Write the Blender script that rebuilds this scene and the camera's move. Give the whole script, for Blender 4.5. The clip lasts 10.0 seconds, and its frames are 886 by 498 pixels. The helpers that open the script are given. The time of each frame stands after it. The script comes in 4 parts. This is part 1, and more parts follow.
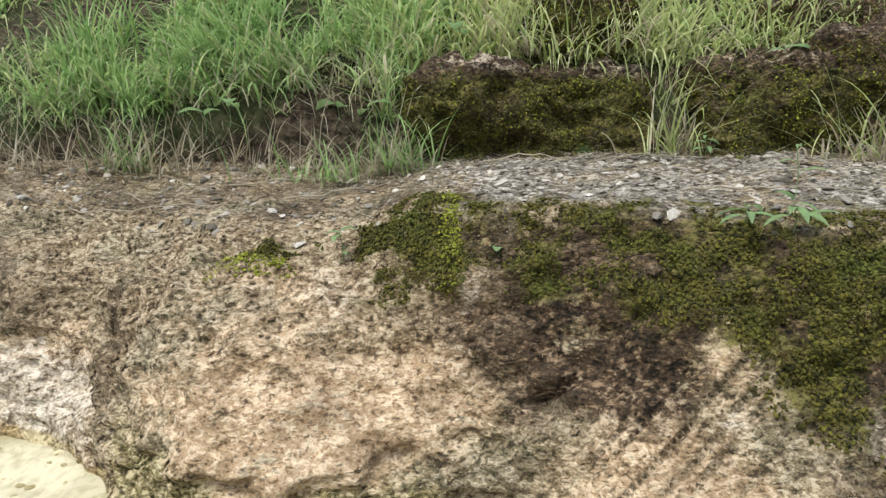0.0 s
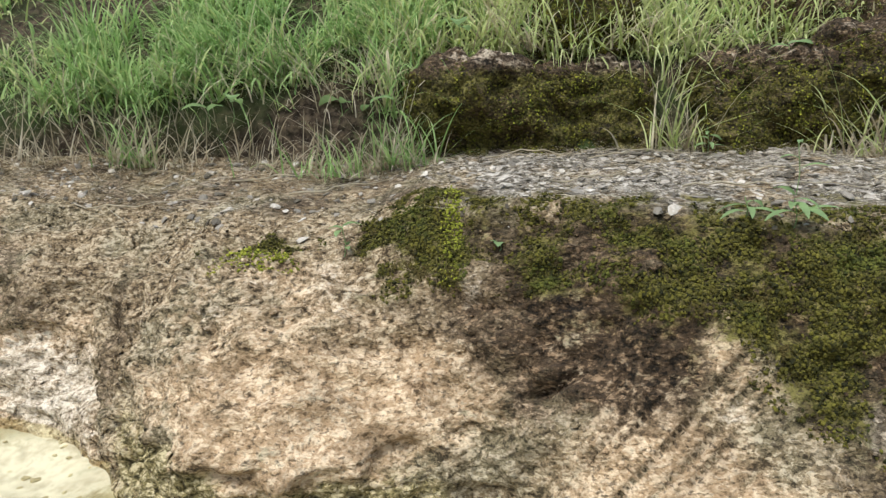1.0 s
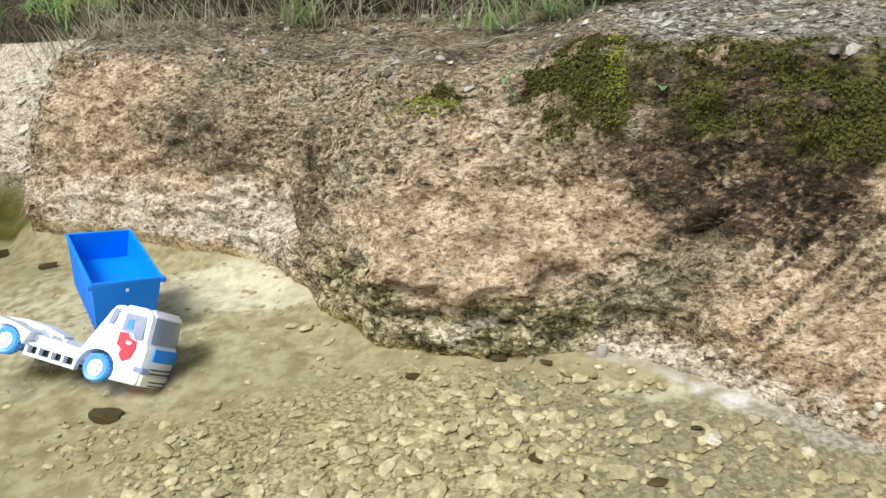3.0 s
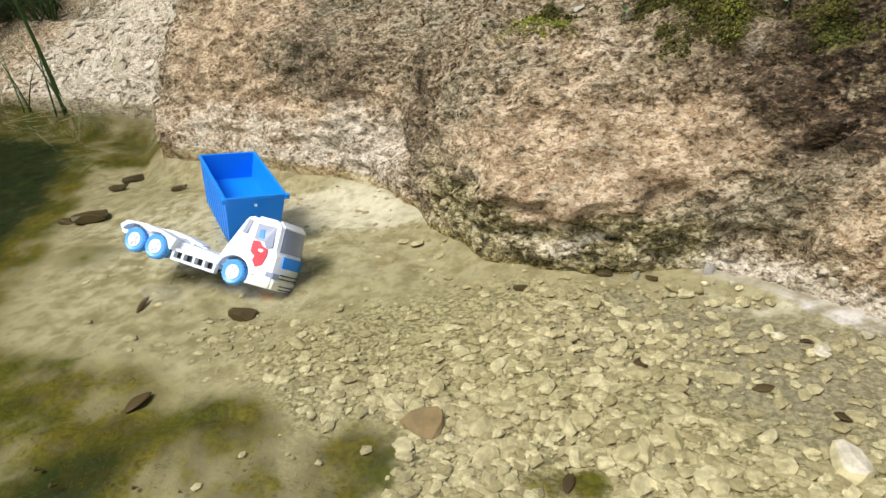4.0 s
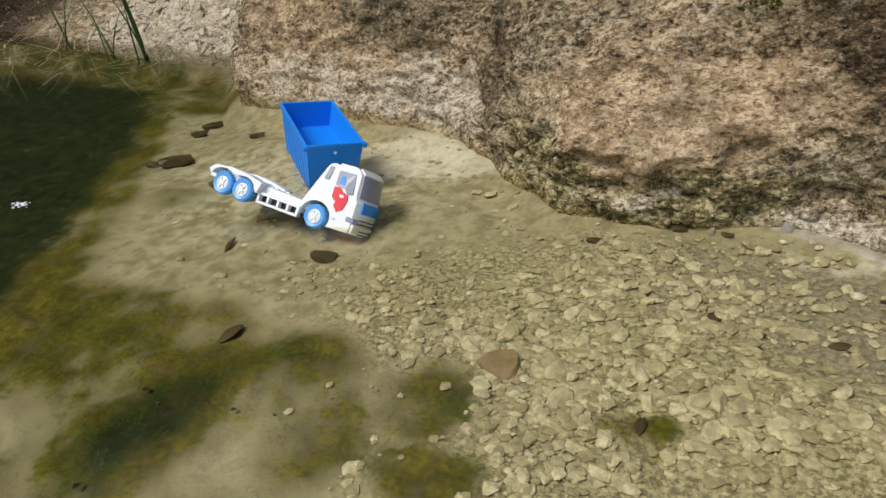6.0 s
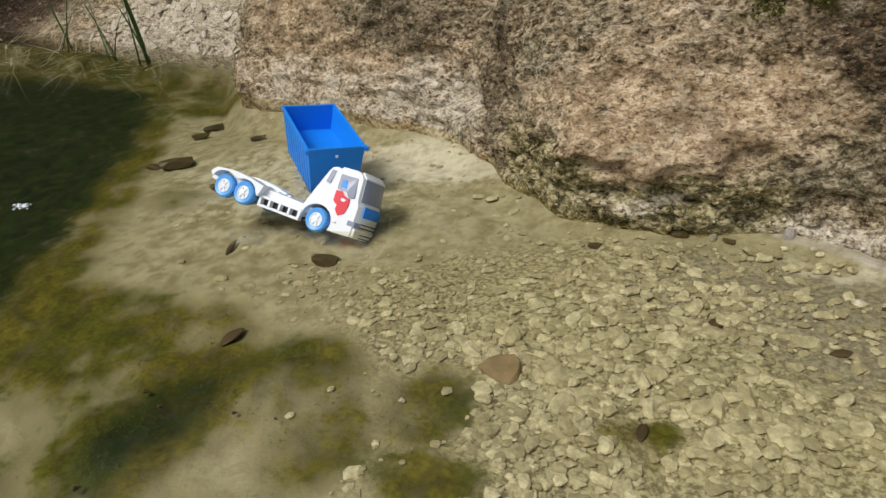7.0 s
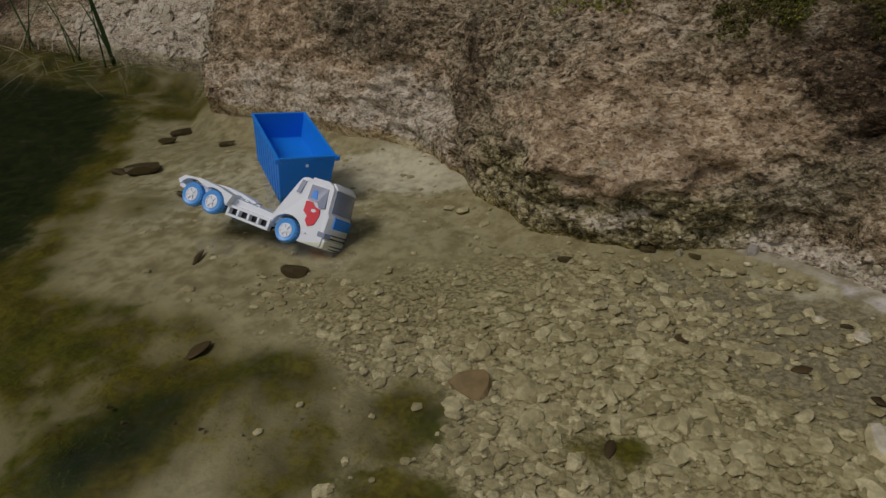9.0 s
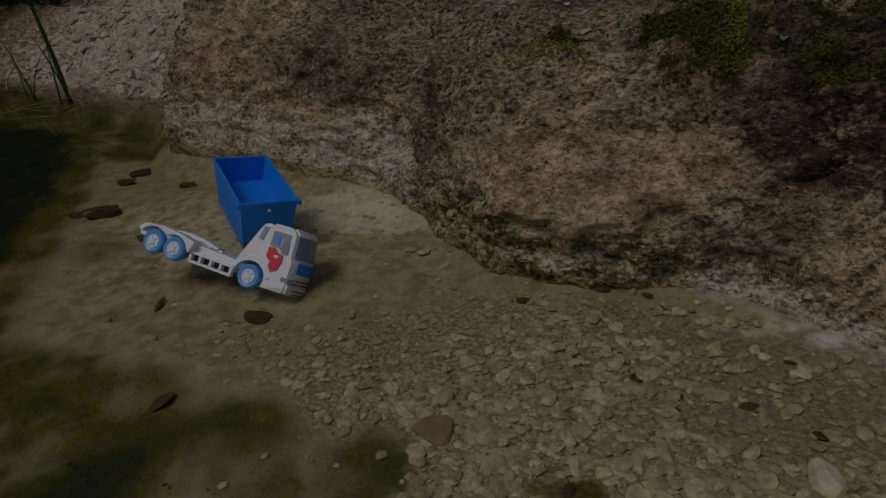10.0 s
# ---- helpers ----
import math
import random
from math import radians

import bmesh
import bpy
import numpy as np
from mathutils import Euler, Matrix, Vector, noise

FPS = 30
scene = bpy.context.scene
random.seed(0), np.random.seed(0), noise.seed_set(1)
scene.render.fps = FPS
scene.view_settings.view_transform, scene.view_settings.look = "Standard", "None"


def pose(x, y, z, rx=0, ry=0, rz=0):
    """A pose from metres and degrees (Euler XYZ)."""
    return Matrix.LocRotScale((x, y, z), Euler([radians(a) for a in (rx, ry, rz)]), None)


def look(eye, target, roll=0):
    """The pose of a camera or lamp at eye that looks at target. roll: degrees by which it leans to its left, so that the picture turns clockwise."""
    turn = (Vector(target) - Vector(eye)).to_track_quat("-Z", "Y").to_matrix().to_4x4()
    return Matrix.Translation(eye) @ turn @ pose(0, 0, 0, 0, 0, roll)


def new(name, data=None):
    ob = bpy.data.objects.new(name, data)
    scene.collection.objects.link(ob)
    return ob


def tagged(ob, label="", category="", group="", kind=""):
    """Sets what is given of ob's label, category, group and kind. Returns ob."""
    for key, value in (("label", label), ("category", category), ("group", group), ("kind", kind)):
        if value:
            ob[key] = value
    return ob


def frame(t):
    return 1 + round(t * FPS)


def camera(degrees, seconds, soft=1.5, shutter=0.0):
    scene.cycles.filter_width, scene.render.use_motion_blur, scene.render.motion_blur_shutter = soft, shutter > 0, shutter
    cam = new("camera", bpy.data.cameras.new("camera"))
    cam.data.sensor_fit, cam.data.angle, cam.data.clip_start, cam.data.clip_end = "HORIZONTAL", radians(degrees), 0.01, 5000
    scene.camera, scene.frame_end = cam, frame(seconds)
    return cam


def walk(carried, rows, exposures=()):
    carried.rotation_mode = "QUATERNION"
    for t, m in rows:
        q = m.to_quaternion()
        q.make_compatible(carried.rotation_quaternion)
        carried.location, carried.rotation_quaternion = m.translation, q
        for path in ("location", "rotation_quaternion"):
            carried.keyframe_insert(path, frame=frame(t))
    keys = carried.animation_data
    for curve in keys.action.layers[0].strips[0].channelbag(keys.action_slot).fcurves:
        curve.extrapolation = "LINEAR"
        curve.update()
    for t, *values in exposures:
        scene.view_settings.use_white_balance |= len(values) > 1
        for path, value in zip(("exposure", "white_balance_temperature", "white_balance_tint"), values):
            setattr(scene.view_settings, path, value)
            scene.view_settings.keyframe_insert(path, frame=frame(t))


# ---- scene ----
cam = camera(65.8, 10.0, soft=1.4)
PATH = [
    (0, (0.138, 0.187, 0.823), (0.009, 2.155, 0.492), 0.0),
    (0.5, (0.141, 0.184, 0.822), (0.012, 2.151, 0.487), 0.1),
    (1, (0.143, 0.179, 0.821), (0.003, 2.145, 0.48), -0.0),
    (1.5, (0.137, 0.153, 0.821), (-0.06, 2.109, 0.457), -0.2),
    (2, (0.126, 0.112, 0.816), (-0.172, 2.037, 0.363), -0.7),
    (2.5, (0.109, 0.064, 0.809), (-0.29, 1.931, 0.214), -0.9),
    (3, (0.095, 0.012, 0.805), (-0.414, 1.811, 0.093), -2.2),
    (3.2, (0.087, -0.014, 0.792), (-0.466, 1.759, 0.049), -2.2),
    (4.3, (0.077, -0.103, 0.778), (-0.724, 1.495, -0.119), -5.6),
    (4.5, (0.072, -0.115, 0.781), (-0.752, 1.456, -0.143), -5.8),
    (5, (0.065, -0.133, 0.778), (-0.789, 1.408, -0.169), -5.9),
    (5.5, (0.061, -0.142, 0.784), (-0.81, 1.382, -0.174), -5.7),
    (7, (0.053, -0.147, 0.793), (-0.824, 1.378, -0.158), -5.0),
    (7.5, (0.049, -0.144, 0.789), (-0.813, 1.394, -0.154), -4.5),
    (8, (0.048, -0.144, 0.794), (-0.802, 1.401, -0.15), -4.2),
    (8.5, (0.046, -0.142, 0.803), (-0.781, 1.412, -0.146), -3.7),
    (9, (0.046, -0.14, 0.815), (-0.751, 1.429, -0.134), -3.1),
    (9.5, (0.047, -0.14, 0.845), (-0.713, 1.461, -0.082), -3.3),
    (10, (0.059, -0.15, 0.872), (-0.652, 1.496, -0.014), -2.5),
]
EXPOSURES = [(0.0, 0.8, 6050, 10), (2.0, 0.8, 6050, 10), (3.2, 0.65, 6150, 10), (4.5, 0.4, 6450, 10), (5.0, 0.05, 6500, 10), (7.8, -0.05, 6500, 10), (8.5, -0.6, 6450, 13), (9.0, -1.1, 6450, 14), (9.5, -1.65, 6450, 15), (10.0, -2.25, 6450, 15)]
walk(cam, [(t, look(eye, target, roll)) for t, eye, target, roll in PATH], EXPOSURES)

# ---- light: an overcast sky ----
world = bpy.data.worlds.new("overcast_sky")
scene.world = world
world.use_nodes = True
wn = world.node_tree
sky = wn.nodes.new("ShaderNodeTexSky")
sky.sky_type, sky.sun_disc = "NISHITA", False
sky.sun_elevation, sky.sun_rotation = radians(58), radians(200)
sky.air_density, sky.dust_density, sky.ozone_density = 1.4, 3.0, 0.8
wn.links.new(sky.outputs[0], wn.nodes["Background"].inputs[0])
wn.nodes["Background"].inputs[1].default_value = 0.09

sun_data = bpy.data.lights.new("sun", "SUN")
sun_data.energy, sun_data.angle, sun_data.color = 2.4, radians(24), (1.0, 0.99, 0.94)
sun = new("sun", sun_data)
sun.matrix_world = look((-1.5, -2.4, 4.6), (0, 0, 0))


# ---- numpy noise ----
def hash01(ix, iy, iz, seed):
    h = (ix * 374761393 + iy * 668265263 + iz * 1440662683 + seed * 974634777) & 0xFFFFFFFF
    h = ((h ^ (h >> 13)) * 1274126177) & 0xFFFFFFFF
    h = ((h ^ (h >> 15)) * 2246822519) & 0xFFFFFFFF
    return ((h ^ (h >> 16)) & 0xFFFF) / 65535.0


def vnoise(p, seed=0):
    """Smooth value noise from -1 to 1 at points of shape (..., 3)."""
    b = np.floor(p).astype(np.int64)
    f = p - b
    f = f * f * (3 - 2 * f)
    out = 0.0
    for dx in (0, 1):
        for dy in (0, 1):
            for dz in (0, 1):
                w = (f[..., 0] if dx else 1 - f[..., 0]) * (f[..., 1] if dy else 1 - f[..., 1]) * (f[..., 2] if dz else 1 - f[..., 2])
                out = out + w * hash01(b[..., 0] + dx, b[..., 1] + dy, b[..., 2] + dz, seed)
    return out * 2 - 1


def fbm(p, size, octaves=4, gain=0.5, seed=0):
    out, amp = 0.0, 1.0
    for k in range(octaves):
        out = out + amp * vnoise(p * (2.03 ** k / size) + 17.3 * k, seed + k)
        amp *= gain
    return out


def bump01(v, lo, hi):
    """Smooth step from 0 at lo to 1 at hi."""
    t = np.clip((v - lo) / (hi - lo), 0, 1)
    return t * t * (3 - 2 * t)


def blob(a, b, ca, cb, ra, rb):
    """1 in an ellipse round (ca, cb), falling to 0 outside."""
    return 1 - bump01(np.sqrt(((a - ca) / ra) ** 2 + ((b - cb) / rb) ** 2), 0.45, 1.45)


# ---- materials ----
class Mat:
    """A principled material with short calls for its nodes."""

    def __init__(self, name, rough=0.8, metal=0.0, spec=0.35):
        self.m = bpy.data.materials.new(name)
        self.m.use_nodes = True
        self.t = self.m.node_tree
        self.b = self.t.nodes["Principled BSDF"]
        self.b.inputs["Roughness"].default_value = rough
        self.b.inputs["Metallic"].default_value = metal
        self.b.inputs["Specular IOR Level"].default_value = spec

    def add(self, kind, **inputs):
        n = self.t.nodes.new(kind)
        for k, v in inputs.items():
            self.put(n.inputs[k.replace("_", " ")], v)
        return n

    def put(self, socket, v):
        if isinstance(v, bpy.types.NodeSocket):
            self.t.links.new(v, socket)
        else:
            socket.default_value = v

    def coords(self):
        return self.add("ShaderNodeTexCoord").outputs["Object"]

    def noise(self, size, detail=4.0, rough=0.6, vector=None, dist=0.0):
        n = self.add("ShaderNodeTexNoise", Scale=1.0 / size, Detail=detail, Roughness=rough, Distortion=dist)
        self.t.links.new(vector or self.coords(), n.inputs["Vector"])
        return n.outputs["Fac"]

    def math(self, op, a, b=0.0, c=0.0):
        n = self.t.nodes.new("ShaderNodeMath")
        n.operation = op
        for i, v in enumerate((a, b, c)):
            self.put(n.inputs[i], v)
        return n.outputs[0]

    def ramp(self, fac, lo, hi):
        n = self.t.nodes.new("ShaderNodeMapRange")
        n.interpolation_type = "SMOOTHSTEP"
        for i, v in enumerate((fac, lo, hi, 0.0, 1.0)):
            self.put(n.inputs[i], v)
        return n.outputs[0]

    def mix(self, fac, a, b):
        n = self.t.nodes.new("ShaderNodeMix")
        n.data_type = "RGBA"
        self.put(n.inputs[0], fac)
        for i, v in ((6, a), (7, b)):
            self.put(n.inputs[i], v if isinstance(v, bpy.types.NodeSocket) else (*v, 1))
        return n.outputs[2]

    def attr(self, name):
        n = self.t.nodes.new("ShaderNodeAttribute")
        n.attribute_name = name
        return n.outputs["Fac"]

    def random(self):
        return self.add("ShaderNodeObjectInfo").outputs["Random"]

    def island(self):
        return self.add("ShaderNodeNewGeometry").outputs["Random Per Island"]

    def bump(self, height, distance, strength=1.0):
        n = self.add("ShaderNodeBump", Strength=strength, Distance=distance)
        self.t.links.new(height, n.inputs["Height"])
        if self.b.inputs["Normal"].is_linked:
            self.t.links.new(self.b.inputs["Normal"].links[0].from_socket, n.inputs["Normal"])
        self.t.links.new(n.outputs[0], self.b.inputs["Normal"])

    def color(self, v):
        self.put(self.b.inputs["Base Color"], v if isinstance(v, bpy.types.NodeSocket) else (*v, 1))
        return self

    def rough(self, v):
        self.put(self.b.inputs["Roughness"], v)


def rock_material():
    """Weathered marl: brown crust, bare sandy patches, dark brown parts and painted groove shade, pale mud and olive
    algae, by masks.
    """
    k = Mat("weathered_marl_rock", 0.92, spec=0.2)
    # the grain is drawn out along the bedding
    bed = k.t.nodes.new("ShaderNodeVectorMath")
    bed.operation = "MULTIPLY"
    k.t.links.new(k.coords(), bed.inputs[0])
    bed.inputs[1].default_value = (0.8, 1.0, 1.2)
    along_bed = bed.outputs[0]
    big, mid = k.noise(0.17, 4, 0.6), k.noise(0.055, 6, 0.68, along_bed)
    fine, tiny = k.noise(0.015, 4, 0.65, along_bed), k.noise(0.0055, 3, 0.6, along_bed)
    warp = k.add("ShaderNodeTexNoise", Scale=60.0, Detail=3.0)
    k.t.links.new(along_bed, warp.inputs["Vector"])
    shift = k.t.nodes.new("ShaderNodeVectorMath")
    shift.operation = "MULTIPLY_ADD"
    k.t.links.new(warp.outputs["Color"], shift.inputs[0])
    shift.inputs[1].default_value = (0.014, 0.014, 0.014)
    k.t.links.new(along_bed, shift.inputs[2])
    flakes = k.add("ShaderNodeTexVoronoi", Scale=85.0)
    k.t.links.new(shift.outputs[0], flakes.inputs["Vector"])
    tone = k.t.nodes.new("ShaderNodeSeparateColor")
    k.t.links.new(flakes.outputs["Color"], tone.inputs[0])
    grain = k.math("ADD", k.math("MULTIPLY", k.math("SUBTRACT", tone.outputs[0], 0.40), 0.115), k.math("MULTIPLY", k.math("SUBTRACT", 0.45, flakes.outputs["Distance"]), 0.05))
    grit = k.math("ADD", k.math("ADD", k.math("ADD", grain, k.math("MULTIPLY", mid, 0.36)), k.math("MULTIPLY", fine, 0.36)), k.math("MULTIPLY", tiny, 0.28))
    edge = k.math("SUBTRACT", k.math("ADD", k.math("ADD", k.math("MULTIPLY", mid, 0.5), k.math("MULTIPLY", fine, 0.4)), k.math("MULTIPLY", big, 0.45)), 0.675)

    def mask(name, reach=2.7):
        return k.ramp(k.math("ADD", k.math("MULTIPLY", k.attr(name), 0.86), k.math("MULTIPLY", edge, reach)), 0.18, 0.82)

    def tones(low, middle, high, a=0.40, q=0.49, z=0.59):
        return k.mix(k.ramp(grit, q, z), k.mix(k.ramp(grit, a, q), low, middle), high)

    crust = tones((0.050, 0.034, 0.018), (0.235, 0.170, 0.095), (0.50, 0.405, 0.265))
    crust = k.mix(k.ramp(k.noise(0.3, 3, 0.6), 0.42, 0.62), crust, tones((0.042, 0.035, 0.018), (0.19, 0.155, 0.088), (0.43, 0.37, 0.25)))
    sand = tones((0.12, 0.072, 0.034), (0.42, 0.29, 0.165), (0.70, 0.545, 0.36), 0.37, 0.47, 0.60)
    sand = k.mix(k.ramp(k.noise(0.11, 5, 0.65, along_bed), 0.40, 0.60), k.mix(0.42, sand, (0.17, 0.115, 0.06)), sand)
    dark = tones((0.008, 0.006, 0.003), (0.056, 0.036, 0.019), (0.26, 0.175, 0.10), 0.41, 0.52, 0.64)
    pale = tones((0.22, 0.172, 0.110), (0.51, 0.425, 0.31), (0.74, 0.65, 0.51))
    algae = tones((0.042, 0.035, 0.012), (0.225, 0.185, 0.080), (0.54, 0.46, 0.27))
    moss = tones((0.014, 0.014, 0.004), (0.062, 0.055, 0.013), (0.155, 0.135, 0.040))
    litter = tones((0.032, 0.026, 0.018), (0.19, 0.165, 0.125), (0.58, 0.53, 0.45))
    c = crust
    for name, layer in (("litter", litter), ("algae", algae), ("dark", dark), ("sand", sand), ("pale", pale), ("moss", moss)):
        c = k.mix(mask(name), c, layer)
    pits = k.ramp(k.noise(0.012, 3, 0.6, along_bed), 0.34, 0.43)
    c = k.mix(pits, k.mix(0.68, c, (0.045, 0.032, 0.02)), c)
    k.color(c)
    k.bump(mid, 0.016, 1.0)
    k.bump(fine, 0.013, 1.0)
    k.bump(k.math("SUBTRACT", 1.0, flakes.outputs["Distance"]), 0.0035, 0.9)
    k.bump(tiny, 0.003, 0.8)
    k.rough(k.ramp(k.attr("wet"), 1.6, -0.4))
    return k.m


def bed_material():
    """Silty pool bed with algae."""
    k = Mat("silty_pool_bed", 0.85, spec=0.2)
    big, mid, fine = k.noise(0.2, 4, 0.6), k.noise(0.05, 5, 0.65), k.noise(0.012, 4, 0.7)
    edge = k.math("SUBTRACT", k.math("ADD", k.math("MULTIPLY", mid, 0.6), k.math("MULTIPLY", big, 0.5)), 0.55)

    def mask(name, reach=2.0):
        return k.ramp(k.math("ADD", k.math("MULTIPLY", k.attr(name), 0.9), k.math("MULTIPLY", edge, reach)), 0.08, 0.98)

    silt = k.mix(k.ramp(mid, 0.32, 0.68), (0.25, 0.212, 0.130), (0.45, 0.40, 0.285))
    gravel = k.mix(k.ramp(fine, 0.38, 0.62), (0.17, 0.14, 0.085), (0.48, 0.42, 0.28))
    grey = k.mix(k.ramp(fine, 0.35, 0.65), (0.17, 0.145, 0.105), (0.36, 0.315, 0.24))
    pale = k.mix(k.ramp(mid, 0.3, 0.65), (0.46, 0.41, 0.35), (0.72, 0.67, 0.60))
    olive = k.mix(k.ramp(mid, 0.3, 0.7), (0.055, 0.045, 0.004), (0.195, 0.160, 0.022))
    green = k.mix(k.ramp(mid, 0.3, 0.7), (0.034, 0.042, 0.004), (0.120, 0.118, 0.014))
    weed = k.mix(k.ramp(big, 0.46, 0.64), olive, green)
    weed = k.mix(k.ramp(fine, 0.36, 0.6), k.mix(0.45, weed, (0.02, 0.02, 0.002)), weed)
    # dark algae, with the deep water's loss of light put into the colour
    deep = k.mix(k.ramp(mid, 0.35, 0.75), (0.004, 0.010, 0.002), (0.026, 0.040, 0.006))
    c = silt
    for name, layer in (("gravel", gravel), ("grey", grey), ("pale", pale), ("weed", weed), ("deep", deep)):
        c = k.mix(mask(name), c, layer)
    k.color(c)
    k.bump(mid, 0.01, 0.6)
    k.bump(fine, 0.004, 0.6)
    return k.m


def soil_material():
    k = Mat("grassy_soil", 0.95, spec=0.15)
    n = k.noise(0.035, 6, 0.75)
    turf = k.ramp(k.noise(0.4, 4, 0.6), 0.42, 0.66)
    k.color(k.mix(turf, k.mix(k.ramp(n, 0.35, 0.7), (0.016, 0.011, 0.007), (0.16, 0.12, 0.078)), k.mix(n, (0.018, 0.028, 0.008), (0.07, 0.10, 0.03))))
    k.bump(n, 0.035)
    return k.m


def blade_material(name, dark, light, dry=None, dry_share=0.0):
    k = Mat(name, 0.5, spec=0.3)
    r = k.island()
    c = k.mix(r, dark, light)
    if dry:
        c = k.mix(k.ramp(k.math("FRACT", k.math("MULTIPLY", r, 7.31)), 1 - dry_share - 0.02, 1 - dry_share + 0.02), c, dry)
    c = k.mix(k.ramp(k.noise(0.02, 3), 0.2, 0.9), k.mix(0.3, c, (0.05, 0.06, 0.02)), c)
    k.color(c)
    tr = k.add("ShaderNodeBsdfTranslucent")
    k.t.links.new(c, tr.inputs["Color"])
    ms = k.add("ShaderNodeMixShader", Fac=0.5)
    out = k.t.nodes["Material Output"]
    k.t.links.new(k.b.outputs[0], ms.inputs[1])
    k.t.links.new(tr.outputs[0], ms.inputs[2])
    k.t.links.new(ms.outputs[0], out.inputs[0])
    return k.m


def moss_material():
    k = Mat("cushion_moss", 0.85, spec=0.2)
    r = k.island()
    c = k.mix(r, (0.011, 0.012, 0.003), (0.115, 0.103, 0.016))
    c = k.mix(k.ramp(k.noise(0.12, 3), 0.5, 0.68), c, k.mix(r, (0.024, 0.030, 0.005), (0.105, 0.112, 0.018)))
    c = k.mix(k.ramp(k.noise(0.09, 3), 0.28, 0.42), (0.06, 0.045, 0.012), c)
    k.color(c)
    k.bump(k.noise(0.004, 2), 0.003)
    return k.m


def bright_moss_material():
    k = Mat("bright_moss", 0.85, spec=0.2)
    k.color(k.mix(k.island(), (0.090, 0.102, 0.009), (0.28, 0.29, 0.034)))
    return k.m


def stone_material(name, a, b, per="island", rough=0.75):
    k = Mat(name, rough, spec=0.3)
    r = k.island() if per == "island" else k.random()
    r = k.math("POWER", r, 1.6)
    # single stones are modelled at unit size and scaled down
    n = k.noise(0.012, 5, 0.7) if per == "island" else k.noise(0.7, 6, 0.7)
    c = k.mix(r, a, b)
    c = k.mix(k.ramp(n, 0.35, 0.7), k.mix(0.45, c, (0.10, 0.085, 0.045)), c)
    k.color(c)
    k.bump(n, 0.004, 0.7)
    return k.m


def plastic(name, rgb, rough=0.35):
    k = Mat(name, rough, spec=0.5)
    n = k.noise(0.05, 4, 0.6)
    dust = k.ramp(k.noise(0.012, 4, 0.75), 0.55, 0.85)
    c = k.mix(k.math("MULTIPLY", dust, 0.12), rgb, (0.5, 0.45, 0.35))
    k.color(c)
    k.rough(k.math("ADD", k.math("MULTIPLY", n, 0.2), rough - 0.1))
    return k.m


def water_material():
    """Clear shallow water: see-through with a Fresnel gloss and faint ripples."""
    m = bpy.data.materials.new("pool_water")
    m.use_nodes = True
    t = m.node_tree
    t.nodes.remove(t.nodes["Principled BSDF"])
    clear, gloss = t.nodes.new("ShaderNodeBsdfTransparent"), t.nodes.new("ShaderNodeBsdfGlossy")
    clear.inputs[0].default_value = (0.932, 0.935, 0.768, 1)
    gloss.inputs["Roughness"].default_value = 0.06
    fres, mix, bump = t.nodes.new("ShaderNodeFresnel"), t.nodes.new("ShaderNodeMixShader"), t.nodes.new("ShaderNodeBump")
    fres.inputs[0].default_value = 1.33
    tc, n = t.nodes.new("ShaderNodeTexCoord"), t.nodes.new("ShaderNodeTexNoise")
    n.inputs["Scale"].default_value, n.inputs["Detail"].default_value = 22.0, 3.0
    bump.inputs["Strength"].default_value, bump.inputs["Distance"].default_value = 0.4, 0.0035
    t.links.new(tc.outputs["Object"], n.inputs["Vector"])
    t.links.new(n.outputs["Fac"], bump.inputs["Height"])
    t.links.new(bump.outputs[0], gloss.inputs["Normal"])
    t.links.new(bump.outputs[0], fres.inputs["Normal"])
    t.links.new(fres.outputs[0], mix.inputs[0])
    t.links.new(clear.outputs[0], mix.inputs[1])
    t.links.new(gloss.outputs[0], mix.inputs[2])
    t.links.new(mix.outputs[0], t.nodes["Material Output"].inputs[0])
    return m


ROCK, BED, SOIL, WATER = rock_material(), bed_material(), soil_material(), water_material()
# darker than the other grass so that the deep water mirrors it dark
REFLECTED_GRASS = blade_material("dark_reflected_grass_blade", (0.02, 0.04, 0.01), (0.06, 0.10, 0.03))
GRASS = blade_material("green_grass_blade", (0.20, 0.36, 0.095), (0.56, 0.73, 0.31), (0.70, 0.63, 0.42), 0.08)
ALGAE_STRAND = blade_material("algae_strand", (0.06, 0.065, 0.008), (0.20, 0.185, 0.028))
PALE_GRASS = blade_material("yellow_green_grass_blade", (0.42, 0.51, 0.16), (0.82, 0.86, 0.43), (0.68, 0.60, 0.40), 0.14)
REED = blade_material("reed_blade", (0.06, 0.13, 0.03), (0.12, 0.22, 0.06))
STRAW = blade_material("dry_straw", (0.36, 0.29, 0.19), (0.78, 0.70, 0.54))
LEAF = blade_material("fresh_green_leaf", (0.19, 0.32, 0.12), (0.38, 0.52, 0.24))
MOSS, BRIGHT_MOSS = moss_material(), bright_moss_material()
PEBBLE = stone_material("pale_limestone_pebble", (0.40, 0.34, 0.22), (0.78, 0.69, 0.51))
PEBBLE_ONE = stone_material("pale_limestone_stone", (0.52, 0.45, 0.31), (0.78, 0.695, 0.53), "object")
SHORE_STONE = stone_material("cream_shore_stone", (0.48, 0.41, 0.29), (0.76, 0.68, 0.54))
CHIP = stone_material("grey_stone_chip", (0.055, 0.045, 0.034), (0.68, 0.62, 0.53))
DARK_STONE = stone_material("dark_wet_stone", (0.045, 0.028, 0.014), (0.11, 0.075, 0.04), "object", 0.4)
